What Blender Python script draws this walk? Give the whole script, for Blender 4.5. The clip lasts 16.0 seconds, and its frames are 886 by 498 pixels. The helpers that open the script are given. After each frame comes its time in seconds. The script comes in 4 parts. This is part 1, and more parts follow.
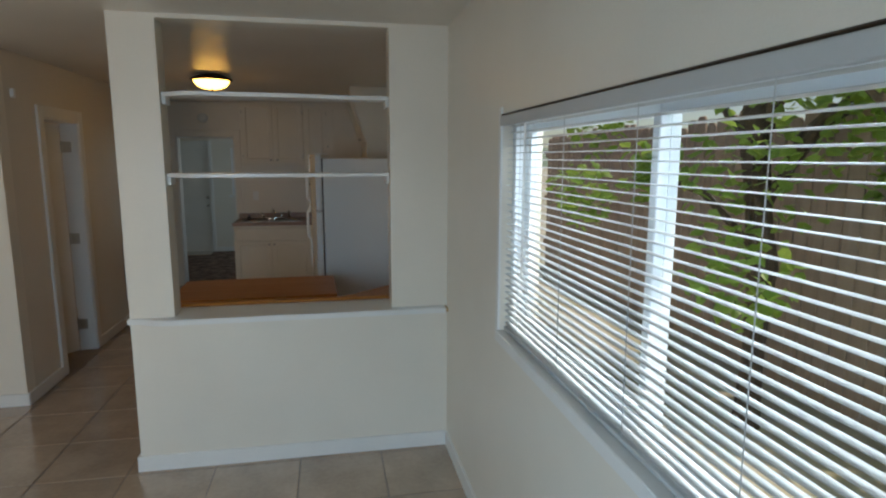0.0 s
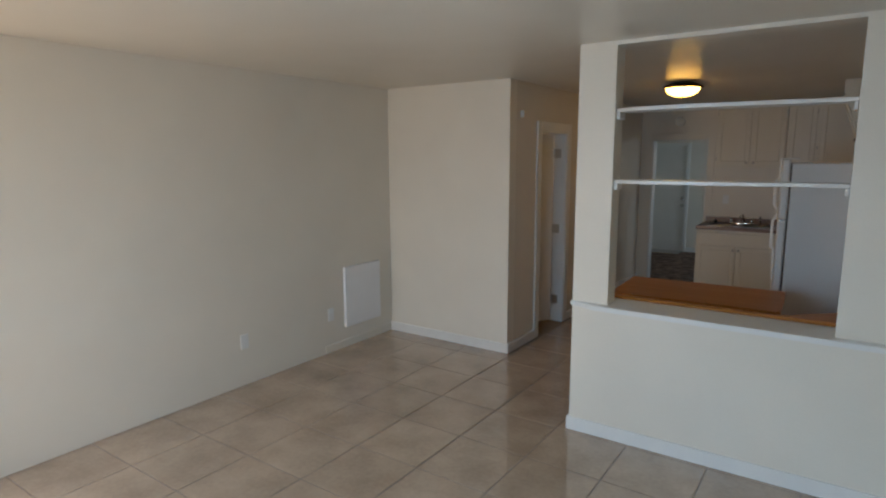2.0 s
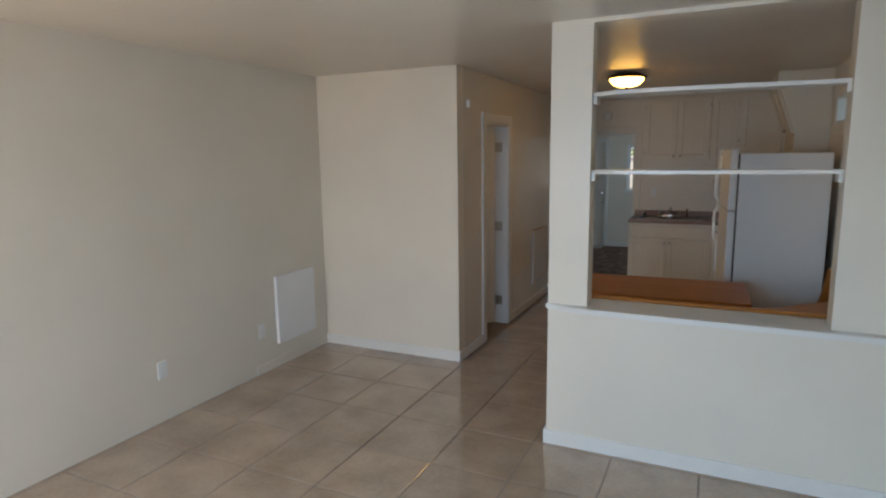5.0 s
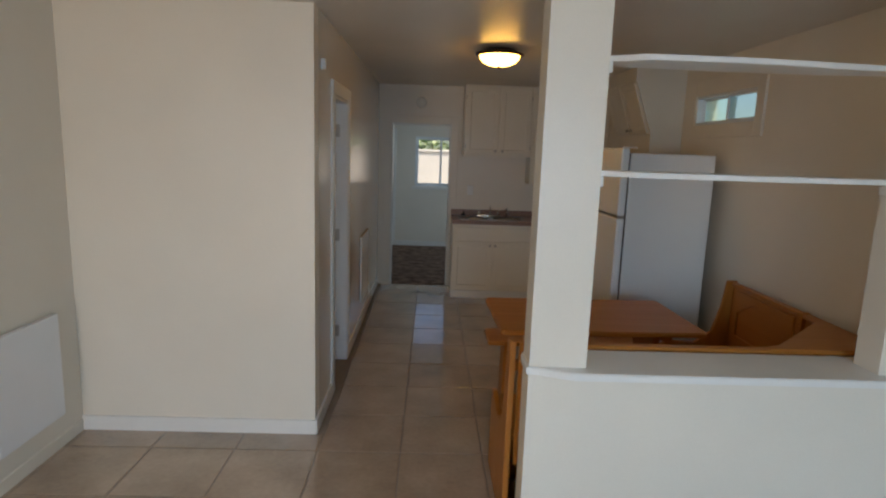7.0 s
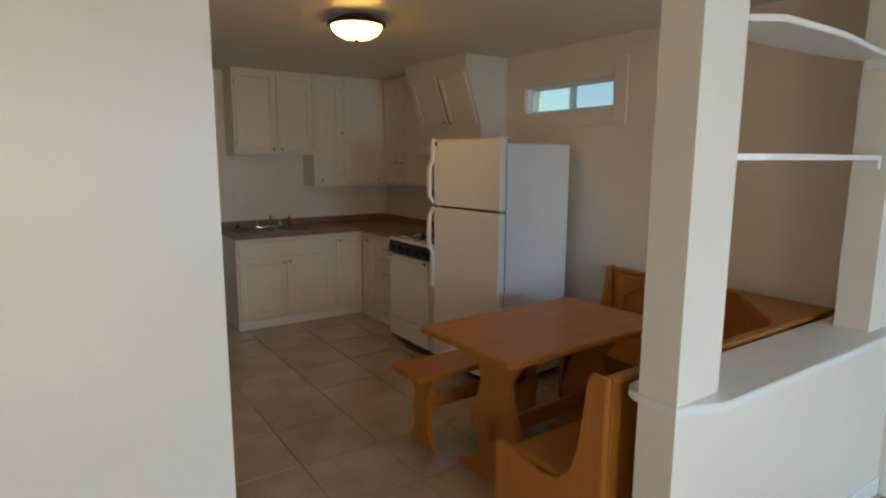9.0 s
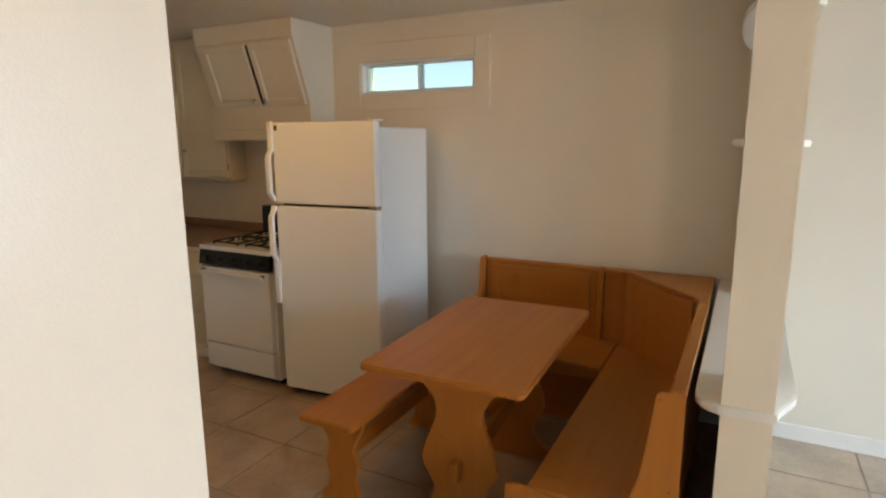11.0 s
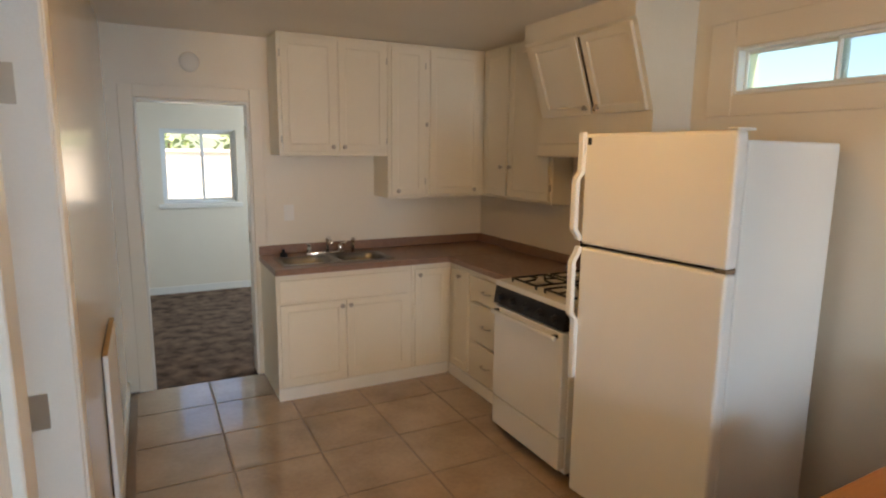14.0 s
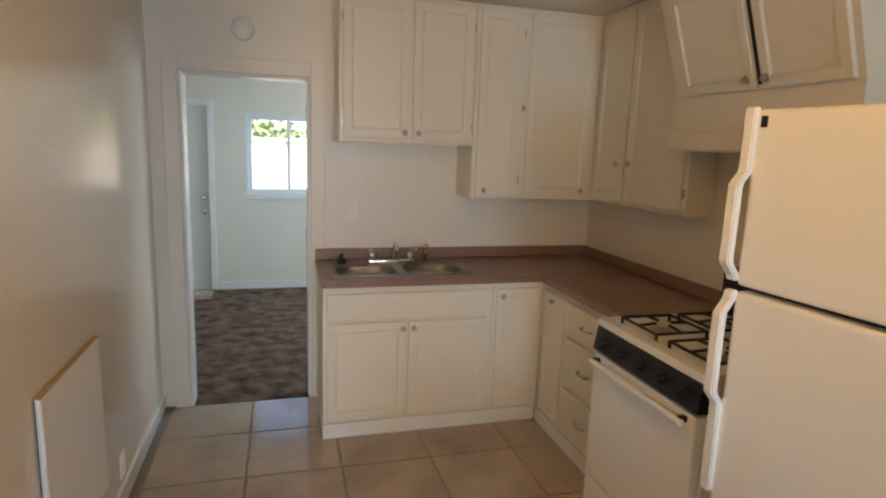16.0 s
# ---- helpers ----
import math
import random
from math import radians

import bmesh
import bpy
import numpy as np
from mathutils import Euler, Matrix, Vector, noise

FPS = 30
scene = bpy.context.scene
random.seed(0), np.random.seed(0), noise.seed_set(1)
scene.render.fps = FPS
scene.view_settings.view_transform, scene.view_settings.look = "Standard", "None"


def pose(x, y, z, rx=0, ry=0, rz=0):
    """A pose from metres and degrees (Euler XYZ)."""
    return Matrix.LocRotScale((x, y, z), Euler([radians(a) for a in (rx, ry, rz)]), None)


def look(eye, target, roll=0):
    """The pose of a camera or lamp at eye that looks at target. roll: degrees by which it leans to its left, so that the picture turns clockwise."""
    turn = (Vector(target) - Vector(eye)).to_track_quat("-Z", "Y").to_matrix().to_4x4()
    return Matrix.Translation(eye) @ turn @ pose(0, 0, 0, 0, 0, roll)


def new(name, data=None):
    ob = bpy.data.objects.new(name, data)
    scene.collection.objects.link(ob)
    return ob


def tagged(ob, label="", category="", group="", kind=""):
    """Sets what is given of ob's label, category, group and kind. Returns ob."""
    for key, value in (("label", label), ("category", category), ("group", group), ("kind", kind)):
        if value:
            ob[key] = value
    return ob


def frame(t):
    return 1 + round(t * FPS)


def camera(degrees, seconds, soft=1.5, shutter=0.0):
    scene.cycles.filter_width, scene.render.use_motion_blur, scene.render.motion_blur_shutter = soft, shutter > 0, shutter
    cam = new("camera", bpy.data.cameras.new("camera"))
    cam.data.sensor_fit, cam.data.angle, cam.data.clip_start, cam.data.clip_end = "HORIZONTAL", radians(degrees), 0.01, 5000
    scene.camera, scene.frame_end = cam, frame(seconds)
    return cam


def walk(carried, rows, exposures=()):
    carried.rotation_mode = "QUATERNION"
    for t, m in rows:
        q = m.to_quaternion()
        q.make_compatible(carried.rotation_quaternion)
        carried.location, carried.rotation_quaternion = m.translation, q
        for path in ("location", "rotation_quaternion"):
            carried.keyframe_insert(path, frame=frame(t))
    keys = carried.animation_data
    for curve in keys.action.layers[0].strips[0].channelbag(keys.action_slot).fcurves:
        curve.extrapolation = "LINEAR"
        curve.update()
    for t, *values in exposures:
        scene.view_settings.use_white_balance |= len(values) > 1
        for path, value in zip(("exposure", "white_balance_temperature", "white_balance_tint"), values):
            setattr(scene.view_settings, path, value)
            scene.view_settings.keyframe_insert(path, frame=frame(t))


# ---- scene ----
cam = camera(74.5, 16.0, soft=2.2)
PATH = [
    (0, (-0.652, -3.164, 1.699), (-0.275, -1.225, 1.389), 0.13),
    (0.5, (-0.496, -3.063, 1.691), (-0.518, -1.087, 1.385), 0.94),
    (1, (-0.341, -3.096, 1.713), (-0.802, -1.175, 1.402), 0.85),
    (1.5, (-0.313, -3.225, 1.727), (-1.166, -1.445, 1.407), 0.45),
    (2, (-0.337, -3.348, 1.755), (-1.460, -1.723, 1.441), -0.24),
    (2.5, (-0.327, -3.429, 1.748), (-1.718, -2.026, 1.438), -0.63),
    (3, (-0.232, -3.363, 1.751), (-1.820, -2.191, 1.427), -0.95),
    (3.5, (-0.156, -3.371, 1.735), (-1.840, -2.341, 1.414), -1.06),
    (4, (-0.305, -3.360, 1.756), (-1.832, -2.113, 1.416), 0.05),
    (4.5, (-0.571, -3.191, 1.697), (-1.764, -1.620, 1.367), 0.45),
    (5, (-0.844, -3.155, 1.702), (-1.689, -1.370, 1.387), -0.80),
    (5.2, (-0.919, -3.027, 1.697), (-1.669, -1.201, 1.380), -0.53),
    (7.3, (-2.313, -1.941, 1.666), (-2.145, 0.024, 1.332), 1.64),
    (7.5, (-2.445, -1.839, 1.655), (-2.196, 0.118, 1.331), 1.31),
    (8, (-2.760, -1.533, 1.639), (-2.207, 0.363, 1.326), 0.88),
    (8.5, (-2.977, -1.203, 1.624), (-2.113, 0.569, 1.283), -0.86),
    (9, (-3.220, -0.913, 1.602), (-2.106, 0.718, 1.288), 0.27),
    (9.5, (-3.401, -0.628, 1.613), (-2.079, 0.837, 1.288), -1.65),
    (9.7, (-3.532, -0.455, 1.619), (-2.082, 0.876, 1.264), -1.72),
    (11.8, (-3.339, 0.301, 1.629), (-1.581, 1.180, 1.259), -0.33),
    (12, (-3.227, 0.325, 1.615), (-1.529, 1.323, 1.271), -0.30),
    (12.5, (-3.030, 0.386, 1.615), (-1.519, 1.651, 1.272), 0.26),
    (13, (-2.817, 0.503, 1.601), (-1.552, 2.016, 1.269), -0.08),
    (13.5, (-2.690, 0.599, 1.625), (-1.598, 2.238, 1.276), 0.18),
    (14, (-2.538, 0.704, 1.639), (-1.642, 2.462, 1.310), 0.63),
    (14.5, (-2.354, 0.909, 1.629), (-1.617, 2.739, 1.302), 0.86),
    (15, (-2.229, 1.088, 1.633), (-1.561, 2.945, 1.310), 0.22),
    (15.5, (-2.120, 1.250, 1.603), (-1.507, 3.122, 1.256), 1.51),
    (16, (-2.057, 1.406, 1.596), (-1.515, 3.300, 1.250), 2.05),
]
EXPOSURE = [(0.0, -0.66, 6850, 16), (1.0, -0.71, 6800, 17), (1.5, -0.52, 6750, 18), (2.5, -0.3, 6700, 20), (3.5, -0.18, 6700, 21), (5.0, -0.18, 6700, 20), (7.5, -0.1, 6830, 20),
            (8.5, 0.05, 6550, 18), (9.0, 0.26, 6650, 18), (9.5, 0.47, 6950, 19), (12.0, 1.24, 7300, 21), (13.0, 1.28, 7550, 22), (14.5, 1.32, 7450, 21), (16.0, 1.4, 6900, 19)]
walk(cam, [(t, look(eye, target, roll)) for t, eye, target, roll in PATH], EXPOSURE)

# ---- world, sun, exposure ----
world = bpy.data.worlds.new("world")
scene.world = world
world.use_nodes = True
wn = world.node_tree
sky = wn.nodes.new("ShaderNodeTexSky")
sky.sky_type, sky.sun_disc = "NISHITA", False
sky.sun_elevation, sky.sun_rotation = radians(63), radians(160)
wn.links.new(sky.outputs["Color"], wn.nodes["Background"].inputs["Color"])
wn.nodes["Background"].inputs["Strength"].default_value = 0.15
sun = new("sun", bpy.data.lights.new("sun", "SUN"))
sun.data.energy, sun.data.angle, sun.data.color = 5.0, radians(0.5), (1.0, 0.89, 0.72)
sun.matrix_world = look((0, 0, 20), (-4.2, 11.5, 20 - 24.0))


SOUTH_Y = -3.635


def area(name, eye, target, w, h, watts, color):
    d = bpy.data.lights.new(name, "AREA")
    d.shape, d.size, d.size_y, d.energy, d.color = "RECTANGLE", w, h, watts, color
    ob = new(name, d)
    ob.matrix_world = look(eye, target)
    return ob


# added lamp for warm sunlight bounced up off the ground outside the door
area("doorway_bounce", (-3.44, -4.08, 1.0), (-2.9, 0, 2.3), 0.85, 1.7, 40, (1.0, 0.83, 0.60))
area("yard_skylight", (-3.1, -6.0, 2.75), (-2.7, 0, 0.4), 3.0, 1.6, 235, (0.46, 0.74, 1.0))
area("south_window_skylight", (-1.5, SOUTH_Y - 0.09, 1.4), (-1.4, 0, -0.9), 1.3, 1.0, 53, (0.40, 0.70, 1.0))
area("living_window_skylight", (0.80, -1.97, 2.32), (-1.0, -1.97, 0.2), 1.9, 0.5, 72, (0.66, 0.85, 1.0))
# added lamp in an unseen opening, brightens the side room
area("side_room_fill", (-3.65, 2.85, 1.5), (-2.0, 2.85, 1.3), 1.1, 0.9, 6, (1.0, 0.95, 0.88))
area("back_window_skylight", (0.10, 6.75, 1.5), (-2.5, 6.75, 1.2), 1.4, 1.0, 20, (0.50, 0.77, 1.0))


# ---- materials ----
def material(name, color, rough=0.5, metal=0.0, vary=0.06, scale=6.0, fine=90.0, bump=0.06, coat=0.0, tint=None, pieces=False, spec=0.5):
    """Painted or worn surface: base colour with broad stains and fine grain, and a little relief."""
    m = bpy.data.materials.new(name)
    m.use_nodes = True
    nt = m.node_tree
    b = nt.nodes["Principled BSDF"]
    b.inputs["Roughness"].default_value, b.inputs["Metallic"].default_value = rough, metal
    b.inputs["Coat Weight"].default_value = coat
    b.inputs["Specular IOR Level"].default_value = spec
    co = nt.nodes.new("ShaderNodeTexCoord")
    n1, n2 = nt.nodes.new("ShaderNodeTexNoise"), nt.nodes.new("ShaderNodeTexNoise")
    n1.inputs["Scale"].default_value, n1.inputs["Detail"].default_value = scale, 4
    n2.inputs["Scale"].default_value, n2.inputs["Detail"].default_value = fine, 3
    geo = nt.nodes.new("ShaderNodeNewGeometry")
    for n in (n1, n2):
        nt.links.new(geo.outputs["Position"], n.inputs["Vector"])
    mix = nt.nodes.new("ShaderNodeMix")
    mix.data_type = "RGBA"
    t = tint or [c * 0.72 for c in color]
    mix.inputs["A"].default_value, mix.inputs["B"].default_value = (*color, 1), (*t, 1)
    ramp = nt.nodes.new("ShaderNodeMapRange")
    ramp.inputs["From Min"].default_value, ramp.inputs["From Max"].default_value = 0.35, 0.75
    ramp.inputs["To Max"].default_value = min(1.0, vary * 6)
    nt.links.new(n1.outputs["Fac"], ramp.inputs["Value"])
    nt.links.new(ramp.outputs["Result"], mix.inputs["Factor"])
    out = mix.outputs["Result"]
    hv = nt.nodes.new("ShaderNodeHueSaturation")
    nt.links.new(out, hv.inputs["Color"])
    val = nt.nodes.new("ShaderNodeMapRange")
    val.inputs["To Min"].default_value, val.inputs["To Max"].default_value = 1 - vary, 1 + vary
    nt.links.new(n2.outputs["Fac"], val.inputs["Value"])
    last = val.outputs["Result"]
    if pieces:
        info = nt.nodes.new("ShaderNodeObjectInfo")
        rr = nt.nodes.new("ShaderNodeMapRange")
        rr.inputs["To Min"].default_value, rr.inputs["To Max"].default_value = 0.95, 1.05
        nt.links.new(info.outputs["Random"], rr.inputs["Value"])
        mul = nt.nodes.new("ShaderNodeMath")
        mul.operation = "MULTIPLY"
        nt.links.new(last, mul.inputs[0]), nt.links.new(rr.outputs["Result"], mul.inputs[1])
        last = mul.outputs[0]
    nt.links.new(last, hv.inputs["Value"])
    nt.links.new(hv.outputs["Color"], b.inputs["Base Color"])
    rv = nt.nodes.new("ShaderNodeMapRange")
    rv.inputs["To Min"].default_value, rv.inputs["To Max"].default_value = rough * 0.8, min(1, rough * 1.25)
    nt.links.new(n1.outputs["Fac"], rv.inputs["Value"])
    nt.links.new(rv.outputs["Result"], b.inputs["Roughness"])
    if bump:
        bp = nt.nodes.new("ShaderNodeBump")
        bp.inputs["Strength"].default_value, bp.inputs["Distance"].default_value = bump, 0.01
        nt.links.new(n2.outputs["Fac"], bp.inputs["Height"])
        nt.links.new(bp.outputs["Normal"], b.inputs["Normal"])
    return m


def wood(name, light, dark, rough=0.36, along="X", coat=0.05):
    """Varnished pine: long grain bands and some knots."""
    m = material(name, light, rough, vary=0.05, scale=3, fine=140, bump=0.05, coat=coat, tint=dark, spec=0.25)
    nt = m.node_tree
    mp = nt.nodes.new("ShaderNodeMapping")
    s = {"X": (1.2, 22, 22), "Y": (22, 1.2, 22), "Z": (22, 22, 1.2)}[along]
    mp.inputs["Scale"].default_value = s
    n1 = [n for n in nt.nodes if n.type == "TEX_NOISE"][0]
    geo = [n for n in nt.nodes if n.type == "NEW_GEOMETRY"][0]
    nt.links.new(geo.outputs["Position"], mp.inputs["Vector"])
    nt.links.new(mp.outputs["Vector"], n1.inputs["Vector"])
    n1.inputs["Scale"].default_value = 1.0
    n1.inputs["Distortion"].default_value = 0.6
    [n for n in nt.nodes if n.type == "MAP_RANGE"][0].inputs["To Max"].default_value = 0.42
    # scattered dark knots, drawn out a little along the grain
    km, vo, kr, kmix = nt.nodes.new("ShaderNodeMapping"), nt.nodes.new("ShaderNodeTexVoronoi"), nt.nodes.new("ShaderNodeMapRange"), nt.nodes.new("ShaderNodeMix")
    km.inputs["Scale"].default_value = {"X": (2.6, 4.2, 4.2), "Y": (4.2, 2.6, 4.2), "Z": (4.2, 4.2, 2.6)}[along]
    kr.inputs["From Min"].default_value, kr.inputs["From Max"].default_value = 0.035, 0.085
    kr.inputs["To Min"].default_value, kr.inputs["To Max"].default_value = 0.75, 0.0
    kmix.data_type = "RGBA"
    kmix.inputs["B"].default_value = (*[c * 0.35 for c in dark], 1)
    hv = [n for n in nt.nodes if n.type == "HUE_SAT"][0]
    nt.links.new(geo.outputs["Position"], km.inputs["Vector"])
    nt.links.new(km.outputs["Vector"], vo.inputs["Vector"])
    nt.links.new(vo.outputs["Distance"], kr.inputs["Value"])
    nt.links.new(kr.outputs["Result"], kmix.inputs["Factor"])
    nt.links.new(hv.outputs["Color"], kmix.inputs["A"])
    nt.links.new(kmix.outputs["Result"], nt.nodes["Principled BSDF"].inputs["Base Color"])
    return m


def emissive(name, color, strength):
    m = bpy.data.materials.new(name)
    m.use_nodes = True
    b = m.node_tree.nodes["Principled BSDF"]
    b.inputs["Base Color"].default_value = (*color, 1)
    b.inputs["Emission Color"].default_value = (*color, 1)
    b.inputs["Emission Strength"].default_value = strength
    return m


def glass_material(name, color=(0.95, 0.99, 0.97), rough=0.0):
    m = bpy.data.materials.new(name)
    m.use_nodes = True
    b = m.node_tree.nodes["Principled BSDF"]
    b.inputs["Transmission Weight"].default_value = 1
    b.inputs["Roughness"].default_value = rough
    b.inputs["IOR"].default_value = 1.05
    b.inputs["Base Color"].default_value = (*color, 1)
    return m


WALL = material("wall_paint", (0.77, 0.705, 0.595), 0.32, vary=0.035, scale=1.9, fine=160, bump=0.10)
CEIL = material("ceiling_paint", (0.735, 0.672, 0.575), 0.34, vary=0.03, scale=1.5, fine=110, bump=0.09)
GLOSS = material("gloss_wall_paint", (0.77, 0.705, 0.595), 0.15, vary=0.03, scale=1.9, fine=42, bump=0.07)
TRIM = material("trim_paint", (0.78, 0.76, 0.71), 0.32, vary=0.03, scale=5, fine=120, bump=0.05)
TILE = material("floor_tile", (0.45, 0.33, 0.235), 0.17, vary=0.15, scale=3.2, fine=38, bump=0.05, tint=(0.285, 0.20, 0.135), pieces=True)
TILE.node_tree.nodes["Principled BSDF"].inputs["Coat Weight"].default_value = 0.85
TILE.node_tree.nodes["Principled BSDF"].inputs["Coat Roughness"].default_value = 0.065
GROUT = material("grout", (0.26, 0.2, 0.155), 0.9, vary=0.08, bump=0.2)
CARPET = material("carpet", (0.25, 0.165, 0.12), 0.98, vary=0.17, scale=8.5, fine=230, bump=0.9, tint=(0.05, 0.03, 0.024), spec=0.1)
CABINET = material("cabinet_paint", (0.76, 0.70, 0.58), 0.36, vary=0.035, scale=4, fine=90, bump=0.06, tint=(0.66, 0.58, 0.44))
COUNTER = material("laminate", (0.28, 0.165, 0.118), 0.3, vary=0.12, scale=30, fine=300, bump=0.03, tint=(0.20, 0.115, 0.082))
FRIDGE = material("enamel_almond", (0.84, 0.835, 0.79), 0.33, vary=0.015, scale=2, fine=420, bump=0.14)
STOVE = material("enamel_white", (0.80, 0.80, 0.78), 0.22, vary=0.015, scale=3, fine=60, bump=0.0)
# also the colour for shade between the hood doors and under the stove
BLACK = material("black_enamel", (0.012, 0.012, 0.014), 0.4, vary=0.1, bump=0.02, spec=0.3)
STEEL = material("steel", (0.50, 0.49, 0.47), 0.3, metal=1.0, vary=0.05, scale=12, bump=0.02)
SINK = material("sink_steel", (0.25, 0.24, 0.225), 0.33, metal=1.0, vary=0.06, scale=12, bump=0.02)
CHROME = material("chrome", (0.8, 0.8, 0.8), 0.08, metal=1.0, vary=0.02, bump=0.0)
NICKEL = material("nickel", (0.5, 0.46, 0.4), 0.3, metal=1.0, vary=0.05, bump=0.02)
# also the dark colour for the shaded gaps at the blind and heaters
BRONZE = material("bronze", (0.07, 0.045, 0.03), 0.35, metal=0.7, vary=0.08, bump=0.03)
GREEN = material("green_paint", (0.027, 0.056, 0.055), 0.42, vary=0.05, scale=3, fine=70, bump=0.03)
PINE_X = wood("pine_x", (0.45, 0.166, 0.03), (0.33, 0.112, 0.02), along="X")
PINE_Y = wood("pine_y", (0.45, 0.166, 0.03), (0.33, 0.112, 0.02), along="Y")
PINE_Z = wood("pine_z", (0.45, 0.166, 0.03), (0.33, 0.112, 0.02), along="Z")
RAWWOOD = wood("raw_wood", (0.5, 0.33, 0.16), (0.36, 0.21, 0.09), rough=0.6, along="Z", coat=0.0)
BLINDS = material("blind_vinyl", (0.50, 0.50, 0.48), 0.4, vary=0.02, bump=0.0)
VINYL = material("window_vinyl", (0.74, 0.77, 0.78), 0.35, vary=0.02, bump=0.02)
HEATER = material("heater_panel", (0.82, 0.82, 0.81), 0.4, vary=0.015, bump=0.03)
PLASTIC = material("plastic_white", (0.78, 0.77, 0.73), 0.35, vary=0.02, bump=0.0)
GLASS = glass_material("window_glass")
GLASS_AQUA = glass_material("aqua_glass", (0.60, 0.84, 0.80), 0.3)
GLASS_SCREEN = glass_material("screened_glass", (0.52, 0.70, 0.72), 0.3)
DOME = emissive("lit_glass", (1.0, 0.56, 0.11), 15.0)
FENCE = wood("fence_wood", (0.38, 0.295, 0.235), (0.22, 0.165, 0.13), rough=0.85, along="Z", coat=0.0)
SOIL = material("dry_soil", (0.52, 0.47, 0.38), 0.95, vary=0.15, scale=1.2, fine=20, bump=0.5, tint=(0.25, 0.24, 0.13))
BARK = material("bark", (0.12, 0.09, 0.065), 0.9, vary=0.2, scale=9, fine=40, bump=0.6)
LEAF = material("leaf", (0.17, 0.30, 0.07), 0.34, vary=0.2, scale=4, fine=8, bump=0.0, tint=(0.08, 0.16, 0.035))
HEDGE = material("hedge_leaf", (0.42, 0.52, 0.28), 0.4, vary=0.2, scale=4, fine=8, bump=0.0, tint=(0.28, 0.38, 0.17))
lt = LEAF.node_tree
tl, mx = lt.nodes.new("ShaderNodeBsdfTranslucent"), lt.nodes.new("ShaderNodeMixShader")
tl.inputs["Color"].default_value = (0.48, 0.68, 0.14, 1)
mx.inputs["Fac"].default_value = 0.5
lt.links.new(lt.nodes["Principled BSDF"].outputs[0], mx.inputs[1]), lt.links.new(tl.outputs[0], mx.inputs[2])
lt.links.new(mx.outputs[0], lt.nodes["Material Output"].inputs["Surface"])
STUCCO = material("stucco", (0.72, 0.68, 0.60), 0.9, vary=0.05, scale=2, fine=60, bump=0.4)
STUCCO_WHITE = material("white_masonry", (0.80, 0.79, 0.75), 0.9, vary=0.05, scale=2, fine=60, bump=0.3)
ROOF = material("roofing", (0.2, 0.17, 0.15), 0.9, vary=0.1, scale=8, fine=40, bump=0.4)
HILL = material("hill_scrub", (0.24, 0.30, 0.23), 0.95, vary=0.2, scale=0.12, fine=2, bump=0.0, tint=(0.17, 0.23, 0.17))

# ---- mesh helpers ----
ORG = Vector((0, 0, 0))


def thing(name, x, y, z, label, category, group="", rz=0.0, kind=""):
    """An Empty at the base of a thing; the parts made next are given in world metres and hang under it."""
    global ORG
    ob = new(name)
    ob.empty_display_size = 0.1
    ob.matrix_basis = pose(x, y, z, 0, 0, rz)
    ORG = Vector((x, y, z)) if rz == 0 else Vector((0, 0, 0))
    return tagged(ob, label, category, group, kind)


def part(name, bm, mat, parent=None, label="", off=None, smooth=False):
    """Links a bmesh as one mesh object under its thing or part."""
    o = ORG if off is None else off
    if o.length:
        bmesh.ops.translate(bm, verts=bm.verts, vec=-o)
    me = bpy.data.meshes.new(name)
    bm.to_mesh(me)
    bm.free()
    for p in me.polygons:
        p.use_smooth = smooth
    me.materials.append(mat)
    ob = new(name, me)
    if parent is not None:
        ob.parent = parent
    return tagged(ob, label) if label else ob


def structure(name, bm, mat, label, category):
    global ORG
    ORG = Vector((0, 0, 0))
    return tagged(part(name, bm, mat), label, category, kind="structure")


def add_box(bm, x0, x1, y0, y1, z0, z1, bevel=0.0, segs=1):
    r = bmesh.ops.create_cube(bm, size=1.0, matrix=Matrix.LocRotScale(((x0 + x1) / 2, (y0 + y1) / 2, (z0 + z1) / 2), None, (abs(x1 - x0), abs(y1 - y0), abs(z1 - z0))))
    if bevel:
        es = list({e for v in r["verts"] for e in v.link_edges})
        bmesh.ops.bevel(bm, geom=es, offset=bevel, segments=segs, affect="EDGES", profile=0.5)
    return bm


def box(*a, **k):
    return add_box(bmesh.new(), *a, **k)


def add_cyl(bm, p, q, r0, r1=None, n=16):
    p, q = Vector(p), Vector(q)
    d = q - p
    m = Matrix.Translation((p + q) / 2) @ d.to_track_quat("Z", "Y").to_matrix().to_4x4()
    bmesh.ops.create_cone(bm, cap_ends=True, segments=n, radius1=r0, radius2=r0 if r1 is None else r1, depth=d.length, matrix=m)
    return bm


def cyl(*a, **k):
    return add_cyl(bmesh.new(), *a, **k)


